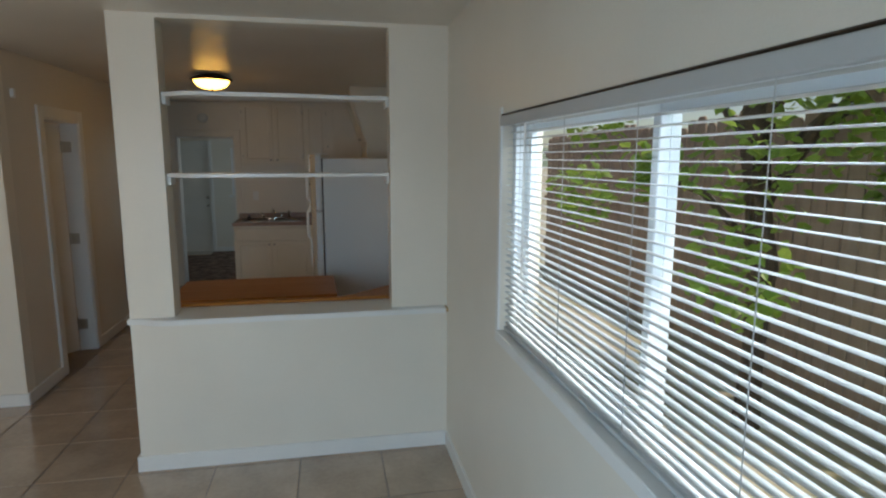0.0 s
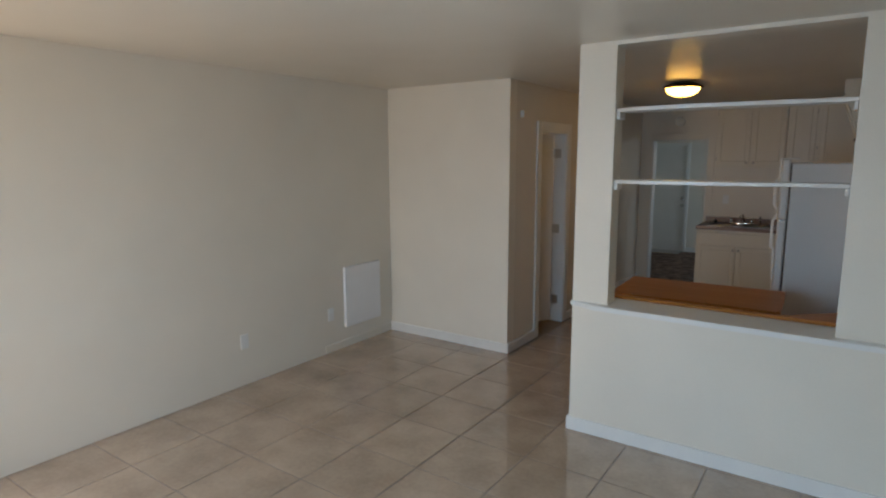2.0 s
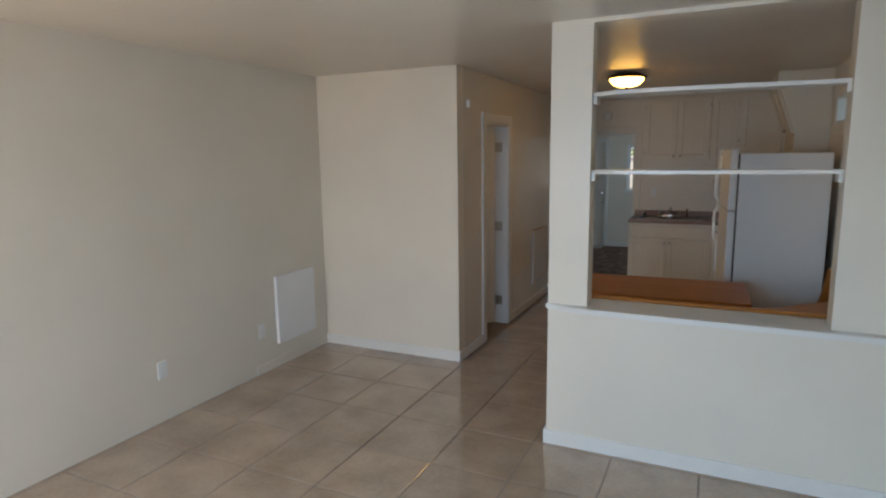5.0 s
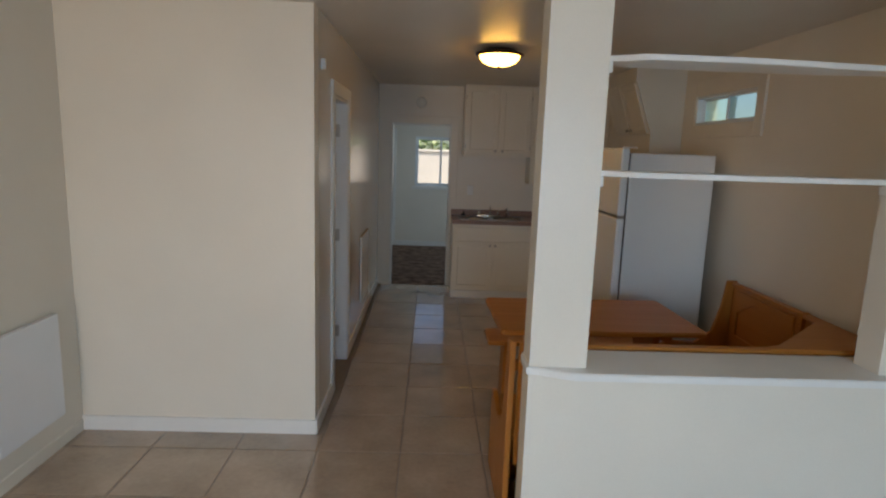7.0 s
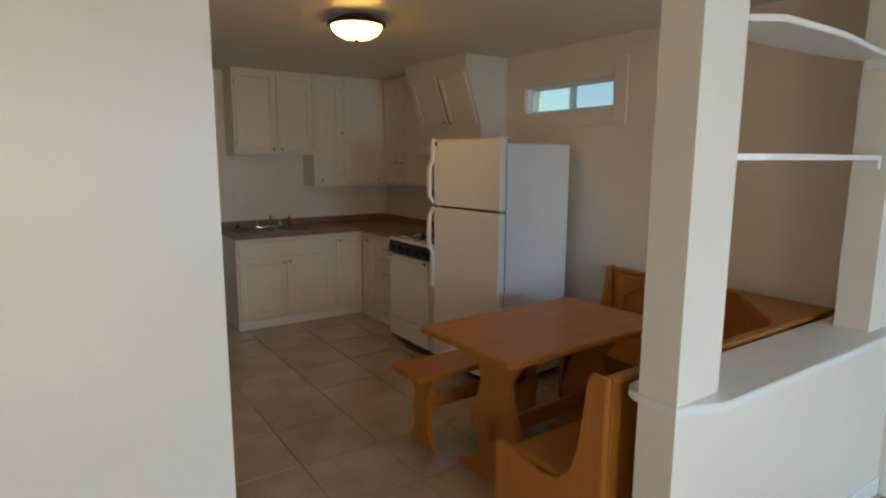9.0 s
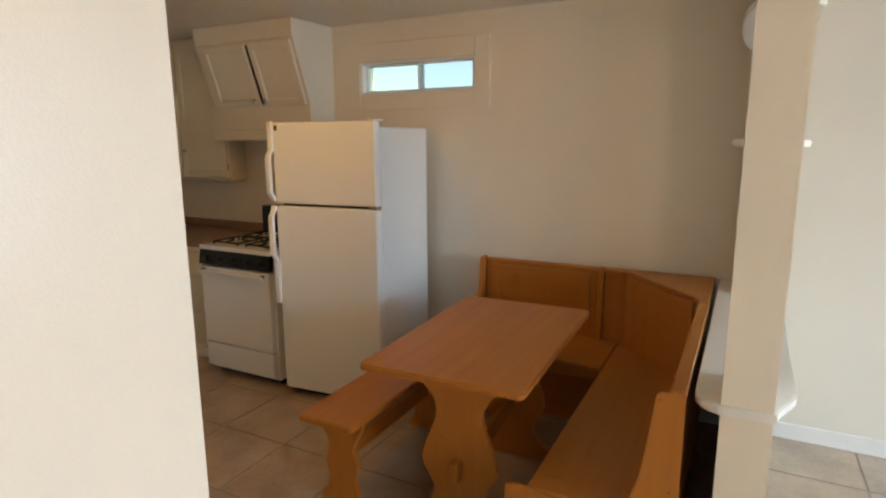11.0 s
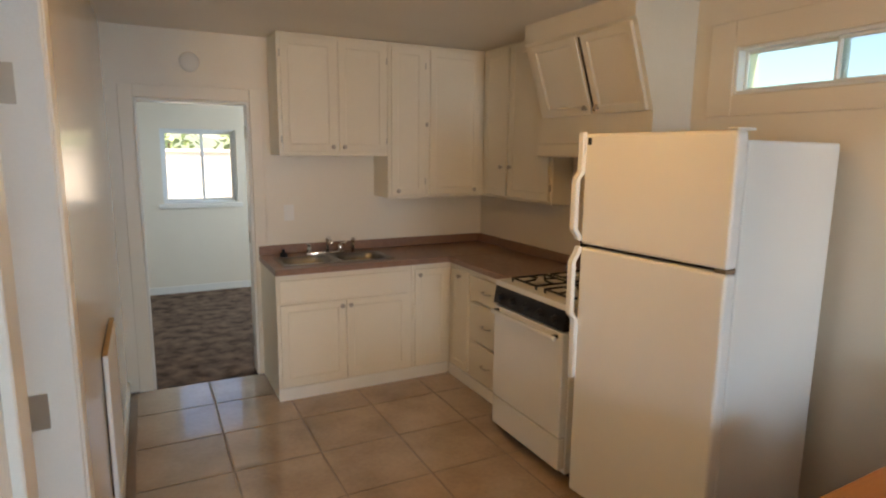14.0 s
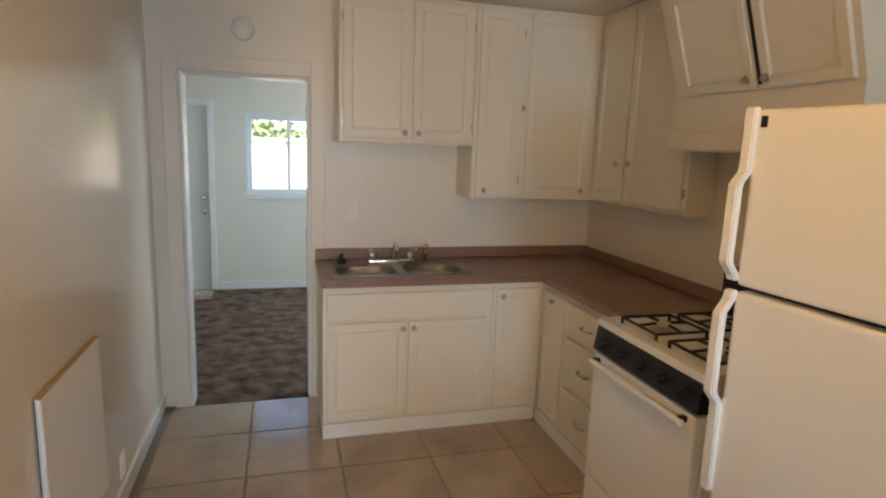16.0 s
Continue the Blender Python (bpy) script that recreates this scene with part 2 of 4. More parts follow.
def add_tube(bm, pts, r, n=8):
    """A round bar along a list of points."""
    pts = [Vector(p) for p in pts]
    rings = []
    up = Vector((0, 0, 1))
    for i, p in enumerate(pts):
        d = (pts[min(i + 1, len(pts) - 1)] - pts[max(i - 1, 0)]).normalized()
        u = d.cross(up)
        if u.length < 0.05:
            u = d.cross(Vector((1, 0, 0)))
        u.normalize()
        w = d.cross(u).normalized()
        rings.append([bm.verts.new(p + r * (math.cos(a) * u + math.sin(a) * w)) for a in [2 * math.pi * k / n for k in range(n)]])
    for a, b in zip(rings, rings[1:]):
        for k in range(n):
            bm.faces.new((a[k], a[(k + 1) % n], b[(k + 1) % n], b[k]))
    bm.faces.new(rings[0][::-1]), bm.faces.new(rings[-1])
    bmesh.ops.recalc_face_normals(bm, faces=bm.faces)
    return bm


def tube(*a, **k):
    return add_tube(bmesh.new(), *a, **k)


def lathe(profile, x, y, n=32):
    """Turned shape about a vertical axis from (radius, height) pairs."""
    bm = bmesh.new()
    rings = [[bm.verts.new((x + r * math.cos(2 * math.pi * k / n), y + r * math.sin(2 * math.pi * k / n), z)) for k in range(n)] for r, z in profile]
    for a, b in zip(rings, rings[1:]):
        for k in range(n):
            bm.faces.new((a[k], a[(k + 1) % n], b[(k + 1) % n], b[k]))
    bmesh.ops.remove_doubles(bm, verts=bm.verts, dist=1e-5)
    bmesh.ops.recalc_face_normals(bm, faces=bm.faces)
    return bm


def plate(outline, axis, c0, c1, bevel=0.0):
    """A flat board cut to an outline of (a, b) pairs, from c0 to c1 along the axis."""
    bm = bmesh.new()
    put = {"x": lambda a, b, c: (c, a, b), "y": lambda a, b, c: (a, c, b), "z": lambda a, b, c: (a, b, c)}[axis]
    lo = [bm.verts.new(put(a, b, c0)) for a, b in outline]
    hi = [bm.verts.new(put(a, b, c1)) for a, b in outline]
    n = len(outline)
    bm.faces.new(lo), bm.faces.new(hi[::-1])
    for k in range(n):
        bm.faces.new((lo[k], hi[k], hi[(k + 1) % n], lo[(k + 1) % n]))
    bmesh.ops.recalc_face_normals(bm, faces=bm.faces)
    if bevel:
        es = [e for f in bm.faces if len(f.verts) == n for e in f.edges] if n > 4 else list(bm.edges)
        bmesh.ops.bevel(bm, geom=list(set(es)), offset=bevel, segments=2, affect="EDGES")
    return bm


def wall_mesh(axis, c0, c1, a0, a1, z0, z1, holes=()):
    """A wall of real thickness between c0 and c1 with rectangular openings (a0, a1, z0, z1) through it."""
    A = sorted({a0, a1, *[h[0] for h in holes], *[h[1] for h in holes]})
    Z = sorted({z0, z1, *[h[2] for h in holes], *[h[3] for h in holes]})
    A, Z = [a for a in A if a0 <= a <= a1], [z for z in Z if z0 <= z <= z1]
    solid = {(i, j): not any(h[0] <= (A[i] + A[i + 1]) / 2 <= h[1] and h[2] <= (Z[j] + Z[j + 1]) / 2 <= h[3] for h in holes) for i in range(len(A) - 1) for j in range(len(Z) - 1)}
    bm = bmesh.new()

    def quad(*ps):
        bm.faces.new([bm.verts.new({"x": (c, a, z), "y": (a, c, z), "z": (a, z, c)}[axis]) for a, c, z in ps])

    for (i, j), s in solid.items():
        if not s:
            continue
        p, q, u, v = A[i], A[i + 1], Z[j], Z[j + 1]
        quad((p, c0, u), (q, c0, u), (q, c0, v), (p, c0, v))
        quad((p, c1, u), (p, c1, v), (q, c1, v), (q, c1, u))
        if not solid.get((i - 1, j)):
            quad((p, c0, u), (p, c0, v), (p, c1, v), (p, c1, u))
        if not solid.get((i + 1, j)):
            quad((q, c0, u), (q, c1, u), (q, c1, v), (q, c0, v))
        if not solid.get((i, j - 1)):
            quad((p, c0, u), (p, c1, u), (q, c1, u), (q, c0, u))
        if not solid.get((i, j + 1)):
            quad((p, c0, v), (q, c0, v), (q, c1, v), (p, c1, v))
    bmesh.ops.remove_doubles(bm, verts=bm.verts, dist=1e-5)
    bmesh.ops.recalc_face_normals(bm, faces=bm.faces)
    return bm


# ---- the rooms ----
H = 2.40
WEST, HALL, SOUTH, STEP, NORTH, BACK = -4.075, -2.735, -3.635, 1.13, 4.985, 7.90
PY = 0.06                 # living room face of the partition
FD = (-3.93, -3.09)       # front doorway along x
HD = (1.74, 2.36)         # hall doorway along y
KD = (-2.578, -1.87)      # doorway to the back room along x
WIN = (-2.93, -1.00, 1.015, 1.858)
KWIN = (1.76, 2.64, 1.922, 2.14)
BWIN = (-2.37, -1.58, 1.03, 1.86)
structure("wall_east", wall_mesh("x", 0, 0.16, SOUTH - 0.16, BACK + 0.16, -0.1, H + 0.1, [WIN, KWIN, (6.05, 7.45, 1.0, 2.0)]), WALL, "off-white painted wall with a wide blind-covered window", "wall")
structure("wall_west", wall_mesh("x", WEST - 0.16, WEST, SOUTH - 0.16, STEP + 0.12, -0.1, H + 0.1), WALL, "plain off-white painted living room wall", "wall")
structure("wall_south", wall_mesh("y", SOUTH - 0.16, SOUTH, WEST, 0, -0.1, H + 0.1, [(*FD, -0.1, 2.11), (-2.15, -0.85, 0.9, 1.9)]), WALL, "off-white painted wall with the front doorway", "wall")
structure("wall_recess", wall_mesh("y", STEP, STEP + 0.12, WEST, HALL, -0.1, H + 0.1), WALL, "plain off-white painted wall beside the hall", "wall")
structure("wall_hall", wall_mesh("x", HALL - 0.12, HALL, STEP + 0.12, NORTH, -0.1, H + 0.1, [(*HD, -0.1, 1.99)]), GLOSS, "semi-gloss off-white painted hall wall", "wall")
structure("wall_north", wall_mesh("y", NORTH, NORTH + 0.12, -3.7, 0, -0.1, H + 0.1, [(*KD, -0.1, 1.96)]), WALL, "off-white painted kitchen wall with a doorway", "wall")
structure("wall_back", wall_mesh("y", BACK, BACK + 0.16, -3.7, 0, -0.1, H + 0.1, [BWIN, (-3.48, -2.73, -0.1, 1.93)]), WALL, "white painted back room wall", "wall")
structure("wall_back_west", wall_mesh("x", -3.86, -3.7, NORTH, BACK + 0.16, -0.1, H + 0.1), WALL, "white painted back room side wall", "wall")
# the unseen opening in this wall is added for the fill lamp
structure("wall_closet_west", wall_mesh("x", -3.7, -3.6, STEP + 0.12, NORTH, -0.1, H + 0.1, [(2.25, 3.45, 1.0, 2.0)]), WALL, "plain painted wall of the side room", "wall")
structure("partition", wall_mesh("y", PY, PY + 0.137, -1.70, 0, -0.1, H, [(-1.478, -0.322, 0.82, 2.378)]), WALL, "white painted partition with a shelved pass-through opening", "wall")
structure("ceiling", box(WEST - 0.16, 0.16, SOUTH - 0.16, BACK + 0.16, H, H + 0.12), CEIL, "textured off-white painted ceiling", "ceiling")
floor = structure("floor", box(WEST, 0, SOUTH - 0.16, NORTH, -0.12, -0.004), GROUT, "beige ceramic tile floor with dark grout", "floor")
structure("floor_back_room", box(-3.7, 0, NORTH, BACK, -0.12, 0.004), CARPET, "mottled brown carpet in the back room", "carpet")
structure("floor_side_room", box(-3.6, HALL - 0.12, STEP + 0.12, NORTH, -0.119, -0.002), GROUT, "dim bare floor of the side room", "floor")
structure("roof", box(WEST - 0.3, 0.22, SOUTH - 0.3, BACK + 0.3, H + 0.13, H + 0.25), ROOF, "low flat roof with overhanging eaves", "roof")

# ---- trim ----
def trim(name, pieces, label, mat=None):
    bm = bmesh.new()
    for p in pieces:
        add_box(bm, *p, bevel=0.003)
    return structure(name, bm, mat or TRIM, label, "trim")


def baseboard(x0, x1, y0, y1, label="white painted baseboard"):
    return trim("baseboard", [(x0, x1, y0, y1, -0.004, 0.085)], label)


baseboard(-1.716, -0.003, PY - 0.014, PY + 0.003)
baseboard(-1.716, -1.698, PY + 0.0035, PY + 0.14)
baseboard(WEST - 0.002, HALL + 0.014, STEP - 0.014, STEP + 0.003)
baseboard(HALL - 0.003, HALL + 0.014, STEP + 0.004, HD[0] - 0.08)
baseboard(HALL - 0.003, HALL + 0.014, HD[1] + 0.08, NORTH - 0.004)
trim("baseboard", [(WEST - 0.003, WEST + 0.008, 0.2, STEP - 0.016, -0.004, 0.07)], "low wall-coloured baseboard", WALL)
baseboard(-0.012, 0.003, SOUTH + 0.004, PY - 0.016)
baseboard(FD[1] + 0.09, -0.016, SOUTH - 0.003, SOUTH + 0.012)
baseboard(-0.012, 0.003, PY + 0.142, 2.05)
baseboard(-3.69, -3.50, BACK - 0.012, BACK + 0.003)
baseboard(-2.68, -0.02, BACK - 0.012, BACK + 0.003)


def casing_y(y, side, a0, a1, top, w=0.085, t=0.016, mat=None, label="white painted door casing"):
    """Door casing on a wall that faces along y; side is -1 or 1."""
    y0, y1 = sorted((y - 0.003 * side, y + t * side))
    trim("door_casing", [(a0 - w, a0 - 0.002, y0, y1, 0, top + w), (a1 + 0.002, a1 + w, y0, y1, 0, top + w), (a0 - 0.001, a1 + 0.001, y0, y1, top + 0.002, top + w)], label, mat)


def casing_x(x, side, a0, a1, top, w=0.085, t=0.016):
    x0, x1 = sorted((x - 0.003 * side, x + t * side))
    trim("door_casing", [(x0, x1, a0 - w, a0 - 0.002, 0, top + w), (x0, x1, a1 + 0.002, a1 + w, 0, top + w), (x0, x1, a0 - 0.001, a1 + 0.001, top + 0.002, top + w)], "white painted door casing")


casing_y(NORTH, -1, *KD, 1.96, mat=WALL, label="door casing painted like the wall")
casing_y(NORTH + 0.12, 1, *KD, 1.96)
casing_x(HALL, 1, *HD, 1.99)
casing_y(BACK, -1, -3.46, -2.75, 1.92, w=0.06)
casing_y(SOUTH, 1, *FD, 2.11, w=0.07)
trim("door_jamb", [(KD[0], KD[0] + 0.018, NORTH - 0.012, NORTH + 0.13, 0, 1.96), (KD[1] - 0.018, KD[1], NORTH - 0.012, NORTH + 0.13, 0, 1.96), (KD[0] + 0.019, KD[1] - 0.019, NORTH - 0.012, NORTH + 0.13, 1.942, 1.96)], "white painted door jamb")
trim("door_jamb", [(HALL - 0.13, HALL + 0.01, HD[0], HD[0] + 0.018, 0, 1.99), (HALL - 0.13, HALL + 0.01, HD[1] - 0.018, HD[1], 0, 1.99), (HALL - 0.13, HALL + 0.01, HD[0] + 0.019, HD[1] - 0.019, 1.972, 1.99)], "white painted door jamb")
trim("door_jamb", [(FD[0], FD[0] + 0.02, SOUTH - 0.17, SOUTH + 0.01, 0, 2.11), (FD[1] - 0.02, FD[1], SOUTH - 0.17, SOUTH + 0.01, 0, 2.11), (FD[0] + 0.021, FD[1] - 0.021, SOUTH - 0.17, SOUTH + 0.01, 2.088, 2.11)], "cream painted front door jamb")
trim("threshold", [(FD[0], FD[1], SOUTH - 0.17, SOUTH - 0.01, -0.003, 0.012)], "worn metal threshold", STEEL)


# ---- doors ----
def hinge(parent, x, y, z, dx=0.01, dy=0.03):
    h = part("hinge", box(x - dx, x + dx, y - dy, y + dy, z - 0.045, z + 0.045, bevel=0.003), NICKEL, parent, "tarnished metal hinge")
    part("pin", cyl((x, y, z - 0.05), (x, y, z + 0.05), 0.007, n=10), NICKEL, h, off=ORG)
    return h


def knob_set(parent, x, y, z, side, mat=CHROME, r=0.03):
    """Round knob on its rose, on a face that looks along x."""
    k = part("door_knob", lathe([(0.0, 0.0), (0.033, 0.0), (0.033, 0.008), (0.012, 0.012), (0.012, 0.03), (r * 0.8, 0.036), (r, 0.05), (r * 0.85, 0.064), (0.0, 0.07)], 0, 0, 20), mat, parent, "polished round metal knob", off=Vector((0, 0, 0)), smooth=True)
    k.matrix_basis = pose(*(Vector((x, y, z)) - ORG), 0, 90 * side, 0)
    return k


d = thing("door_1", -3.893, -3.25, 0.008, "dark green painted front door standing open against the wall", "door", kind="structure")
part("leaf", box(-3.915, -3.87, -3.632, -2.81, 0.008, 2.08, bevel=0.003), GREEN, d)
knob_set(d, -3.87, -2.875, 1.04, 1, r=0.024)
knob_set(d, -3.87, -2.875, 0.89, 1)
knob_set(d, -3.915, -2.875, 0.89, -1)
part("latch_plate", box(-3.906, -3.879, -2.813, -2.808, 0.85, 0.93), CHROME, d)
part("sticker", plate([(-3.40, 1.979), (-3.407, 1.972), (-3.387, 1.948), (-3.38, 1.955)], "x", -3.8705, -3.868), PLASTIC, d, "small torn strip of white tape")
part("door_stop", cyl((-3.87, -2.825, 0.05), (-3.845, -2.825, 0.05), 0.012), PLASTIC, d)
for z in (0.25, 1.0, 1.78):
    hinge(d, -3.918, -3.636, z, 0.008, 0.02)

d = thing("door_2", HALL - 0.123, HD[1] - 0.022, 0.006, "white painted side room door standing half open", "door", kind="structure", rz=-28)
part("leaf", box(-0.038, -0.003, -0.57, -0.004, 0.002, 1.962, bevel=0.003), TRIM, d)
part("edge_strip", box(-0.036, -0.005, -0.0035, -0.001, 0.006, 1.958), RAWWOOD, d, "bare wood edge of the door")
knob_set(d, -0.003, -0.51, 0.95, 1)
for z in (0.234, 0.994, 1.774):
    part("hinge", cyl((0, 0, z - 0.05), (0, 0, z + 0.05), 0.008, n=10), NICKEL, d, "tarnished hinge barrel")
ORG = Vector((0, 0, 0))
for z in (0.24, 1.0, 1.78):
    tagged(part("hinge_plate", box(HALL - 0.113, HALL - 0.05, HD[1] - 0.0235, HD[1] - 0.0185, z - 0.045, z + 0.045, bevel=0.001), NICKEL), "tarnished hinge plate on the white door jamb", "hinge", kind="structure")

d = thing("door_3", -1.87, NORTH + 0.125, 0.01, "white painted door opened wide into the back room", "door", kind="structure", rz=-58)
part("leaf", box(0.004, 0.039, 0.004, 0.65, 0.0, 1.935, bevel=0.003), TRIM, d)
knob_set(d, 0.004, 0.59, 0.94, -1)
knob_set(d, 0.039, 0.59, 0.94, 1)
for z in (0.23, 1.01, 1.75):
    part("hinge", cyl((0, 0, z - 0.05), (0, 0, z + 0.05), 0.008, n=10), NICKEL, d, "metal hinge barrel")
ORG = Vector((0, 0, 0))
for z in (0.24, 1.02, 1.76):
    tagged(part("hinge_plate", box(-1.8925, -1.8885, NORTH + 0.042, NORTH + 0.105, z - 0.045, z + 0.045, bevel=0.001), NICKEL), "metal hinge plate on the white door jamb", "hinge", kind="structure")

d = thing("door_4", -3.07, BACK, 0.01, "flat white painted exterior door, closed", "door", kind="structure")
part("leaf", box(-3.48, -2.73, BACK + 0.03, BACK + 0.075, -0.09, 1.928, bevel=0.003), TRIM, d)
for z in (0.985, 0.845):
    k = part("door_knob", lathe([(0.0, 0.0), (0.033, 0.0), (0.033, 0.008), (0.014, 0.012), (0.014, 0.03), (0.028, 0.045), (0.02, 0.062), (0.0, 0.066)], 0, 0, 20), CHROME, d, "round chrome knob", off=Vector((0, 0, 0)), smooth=True)
    k.matrix_basis = pose(*(Vector((-2.80, BACK + 0.03, z)) - ORG), 90, 0, 0)
tagged(part("entry_mat", box(-3.25, -2.72, BACK - 0.42, BACK - 0.03, 0.003, 0.016, bevel=0.004), TILE, off=Vector((0, 0, 0))), "flat beige mat on the carpet by the back door", "mat")


# ---- windows ----
def window_frame(bm, plane, a0, a1, z0, z1, w, t, axis):
    for p in ((a0, a0 + w, z0, z1), (a1 - w, a1, z0, z1), (a0 + w + 0.0005, a1 - w - 0.0005, z0, z0 + w), (a0 + w + 0.0005, a1 - w - 0.0005, z1 - w, z1)):
        if axis == "x":
            add_box(bm, plane - t / 2, plane + t / 2, p[0], p[1], p[2], p[3], bevel=0.003)
        else:
            add_box(bm, p[0], p[1], plane - t / 2, plane + t / 2, p[2], p[3], bevel=0.003)
    return bm


def window(name, axis, plane, a0, a1, z0, z1, mids, label, w=0.035, panes=(GLASS, GLASS)):
    win = thing(name, *((plane, (a0 + a1) / 2) if axis == "x" else ((a0 + a1) / 2, plane)), z0, label, "window", kind="structure")
    part("window_frame", window_frame(bmesh.new(), plane, a0, a1, z0, z1, w, 0.09, axis), VINYL, win)
    edges = [a0 + w, *mids, a1 - w]
    for i, (p, q) in enumerate(zip(edges, edges[1:])):
        off = 0.018 if i % 2 else -0.012
        sw = 0.03 if z1 - z0 > 0.5 else 0.014
        s = part("sash", window_frame(bmesh.new(), plane + off, p - 0.012 * (i > 0), q + 0.012 * (i < len(mids)), z0 + w, z1 - w, sw, 0.028, axis), VINYL, win)
        c = (p + 0.008, q - 0.008, z0 + w + 0.008, z1 - w - 0.008)
        bm = box(plane + off - 0.002, plane + off + 0.002, *c) if axis == "x" else box(c[0], c[1], plane + off - 0.002, plane + off + 0.002, c[2], c[3])
        g = part("pane", bm, panes[i % 2], s, off=ORG)
        g.visible_shadow = False
    return win


window("window_1", "x", 0.085, WIN[0], WIN[1], WIN[2], WIN[3], [-1.965], "wide white vinyl sliding window behind blinds")
window("window_2", "x", 0.04, KWIN[0], KWIN[1], KWIN[2], KWIN[3], [2.18], "small high white sliding kitchen window", w=0.016, panes=(GLASS_SCREEN, GLASS_AQUA))
window("window_3", "y", BACK + 0.08, BWIN[0], BWIN[1], BWIN[2], BWIN[3], [-1.94], "white vinyl sliding window in the back room", w=0.022)
trim("window_casing", [(-0.014, 0.003, KWIN[0] - 0.10, KWIN[0] - 0.002, 1.822, 2.262), (-0.014, 0.003, KWIN[1] + 0.002, KWIN[1] + 0.135, 1.822, 2.262), (-0.014, 0.003, KWIN[0] - 0.001, KWIN[1] + 0.001, 1.822, KWIN[2] - 0.003), (-0.014, 0.003, KWIN[0] - 0.001, KWIN[1] + 0.001, KWIN[3] + 0.003, 2.262)], "flat painted casing round the kitchen window", WALL)
trim("window_casing", [(BWIN[0] - 0.05, BWIN[1] + 0.05, BACK - 0.03, BACK + 0.003, BWIN[2] - 0.05, BWIN[2])], "painted sill under the back room window")
trim("window_casing", [(-0.012, 0.003, WIN[0] - 0.03, WIN[1] + 0.03, WIN[2] - 0.045, WIN[2] - 0.001), (-0.010, 0.003, WIN[1] + 0.001, WIN[1] + 0.03, WIN[2], WIN[3] + 0.03)], "narrow painted trim round the living room window")
trim("window_sill", [(-0.02, 0.05, WIN[0], WIN[1], WIN[2] - 0.012, WIN[2] + 0.006)], "painted window sill with dusty edge", TRIM)

b = thing("venetian_blind", 0.03, -1.965, WIN[3], "open white horizontal slat blind hanging in the window", "blind")
part("headrail", box(0.004, 0.045, WIN[0] + 0.01, WIN[1] - 0.012, WIN[3] - 0.035, WIN[3] - 0.002, bevel=0.003), BLINDS, b)
part("valance", box(-0.012, 0.002, WIN[0], WIN[1] + 0.004, WIN[3] - 0.042, WIN[3] - 0.004, bevel=0.003), BLINDS, b, "white valance strip over the blind")
part("bottom_rail", box(0.012, 0.040, WIN[0] + 0.01, WIN[1] - 0.014, WIN[2] + 0.012, WIN[2] + 0.026, bevel=0.003), BLINDS, b)
slat = bmesh.new()
L = (WIN[1] - WIN[0]) / 2 - 0.014
for k in range(5):
    u = -0.0125 + 0.025 * k / 4
    zz = 0.0022 * (1 - (u / 0.0125) ** 2)
    for s in (-L, L):
        slat.verts.new((u, s, zz)), slat.verts.new((u, s, zz - 0.0009))
slat.verts.ensure_lookup_table()
V = slat.verts
for k in range(4):
    i, j = 4 * k, 4 * (k + 1)
    slat.faces.new((V[i], V[j], V[j + 2], V[i + 2])), slat.faces.new((V[i + 1], V[i + 3], V[j + 3], V[j + 1]))
slat.faces.new((V[0], V[2], V[3], V[1])), slat.faces.new((V[16], V[17], V[19], V[18]))
bmesh.ops.recalc_face_normals(slat, faces=slat.faces)
sm = bpy.data.meshes.new("slat")
slat.to_mesh(sm), slat.free()
sm.materials.append(BLINDS)
for k in range(32):
    s = new("slat", sm)
    s.parent = b
    s.matrix_basis = pose(*(Vector((0.026, (WIN[0] + WIN[1]) / 2, WIN[2] + 0.04 + k * 0.0245)) - ORG), 0, 4 + random.uniform(-1.5, 1.5), random.uniform(-0.05, 0.05))
for y in (-1.17, -1.56, -1.97, -2.37, -2.76):
    part("ladder_cord", tube([(0.0125, y, WIN[2] + 0.02), (0.0125, y, WIN[3] - 0.02)], 0.0012, 6), BLINDS, b)
part("tilt_wand", tube([(0.002, -1.25, WIN[3] - 0.03), (0.0, -1.25, 1.28)], 0.004, 8), PLASTIC, b, "clear plastic tilt wand")

# ---- partition ledge and shelves ----
def ogee(x0, x1, back, lead, tail, y_end, y_mid, r=0.0, swell=0.0):
    """Outline of a shelf whose front swells out by a soft double curve; lead and tail are the lengths of the curves."""
    n = 10
    corner = [(x0 + r - r * math.sin(a * math.pi / 12), back - r + r * math.cos(a * math.pi / 12)) for a in range(7)] if r else [(x0, back)]
    pts = corner + [(x0, y_end)]
    for k in range(1, n + 1):
        f = k / n
        pts.append((x0 + lead * f, y_end + (y_mid - y_end) * (3 * f * f - 2 * f ** 3)))
    for k in range(n if tail else 0, -1, -1):
        f = k / n
        pts.append((x1 - tail * f, y_end + (y_mid - y_end) * (3 * f * f - 2 * f ** 3)) if tail else (x1, y_mid))
    pts.append((x1, back))
    if swell:
        pts += [(x1 + (x0 - x1) * k / n, back + swell * math.sin(math.pi * k / n) ** 0.6) for k in range(1, n)]
    return pts


trim("ledge_end", [(-0.0195, -0.004, PY - 0.062, PY - 0.002, 0.829, 0.853)], "chipped bare wood end of the ledge", RAWWOOD)
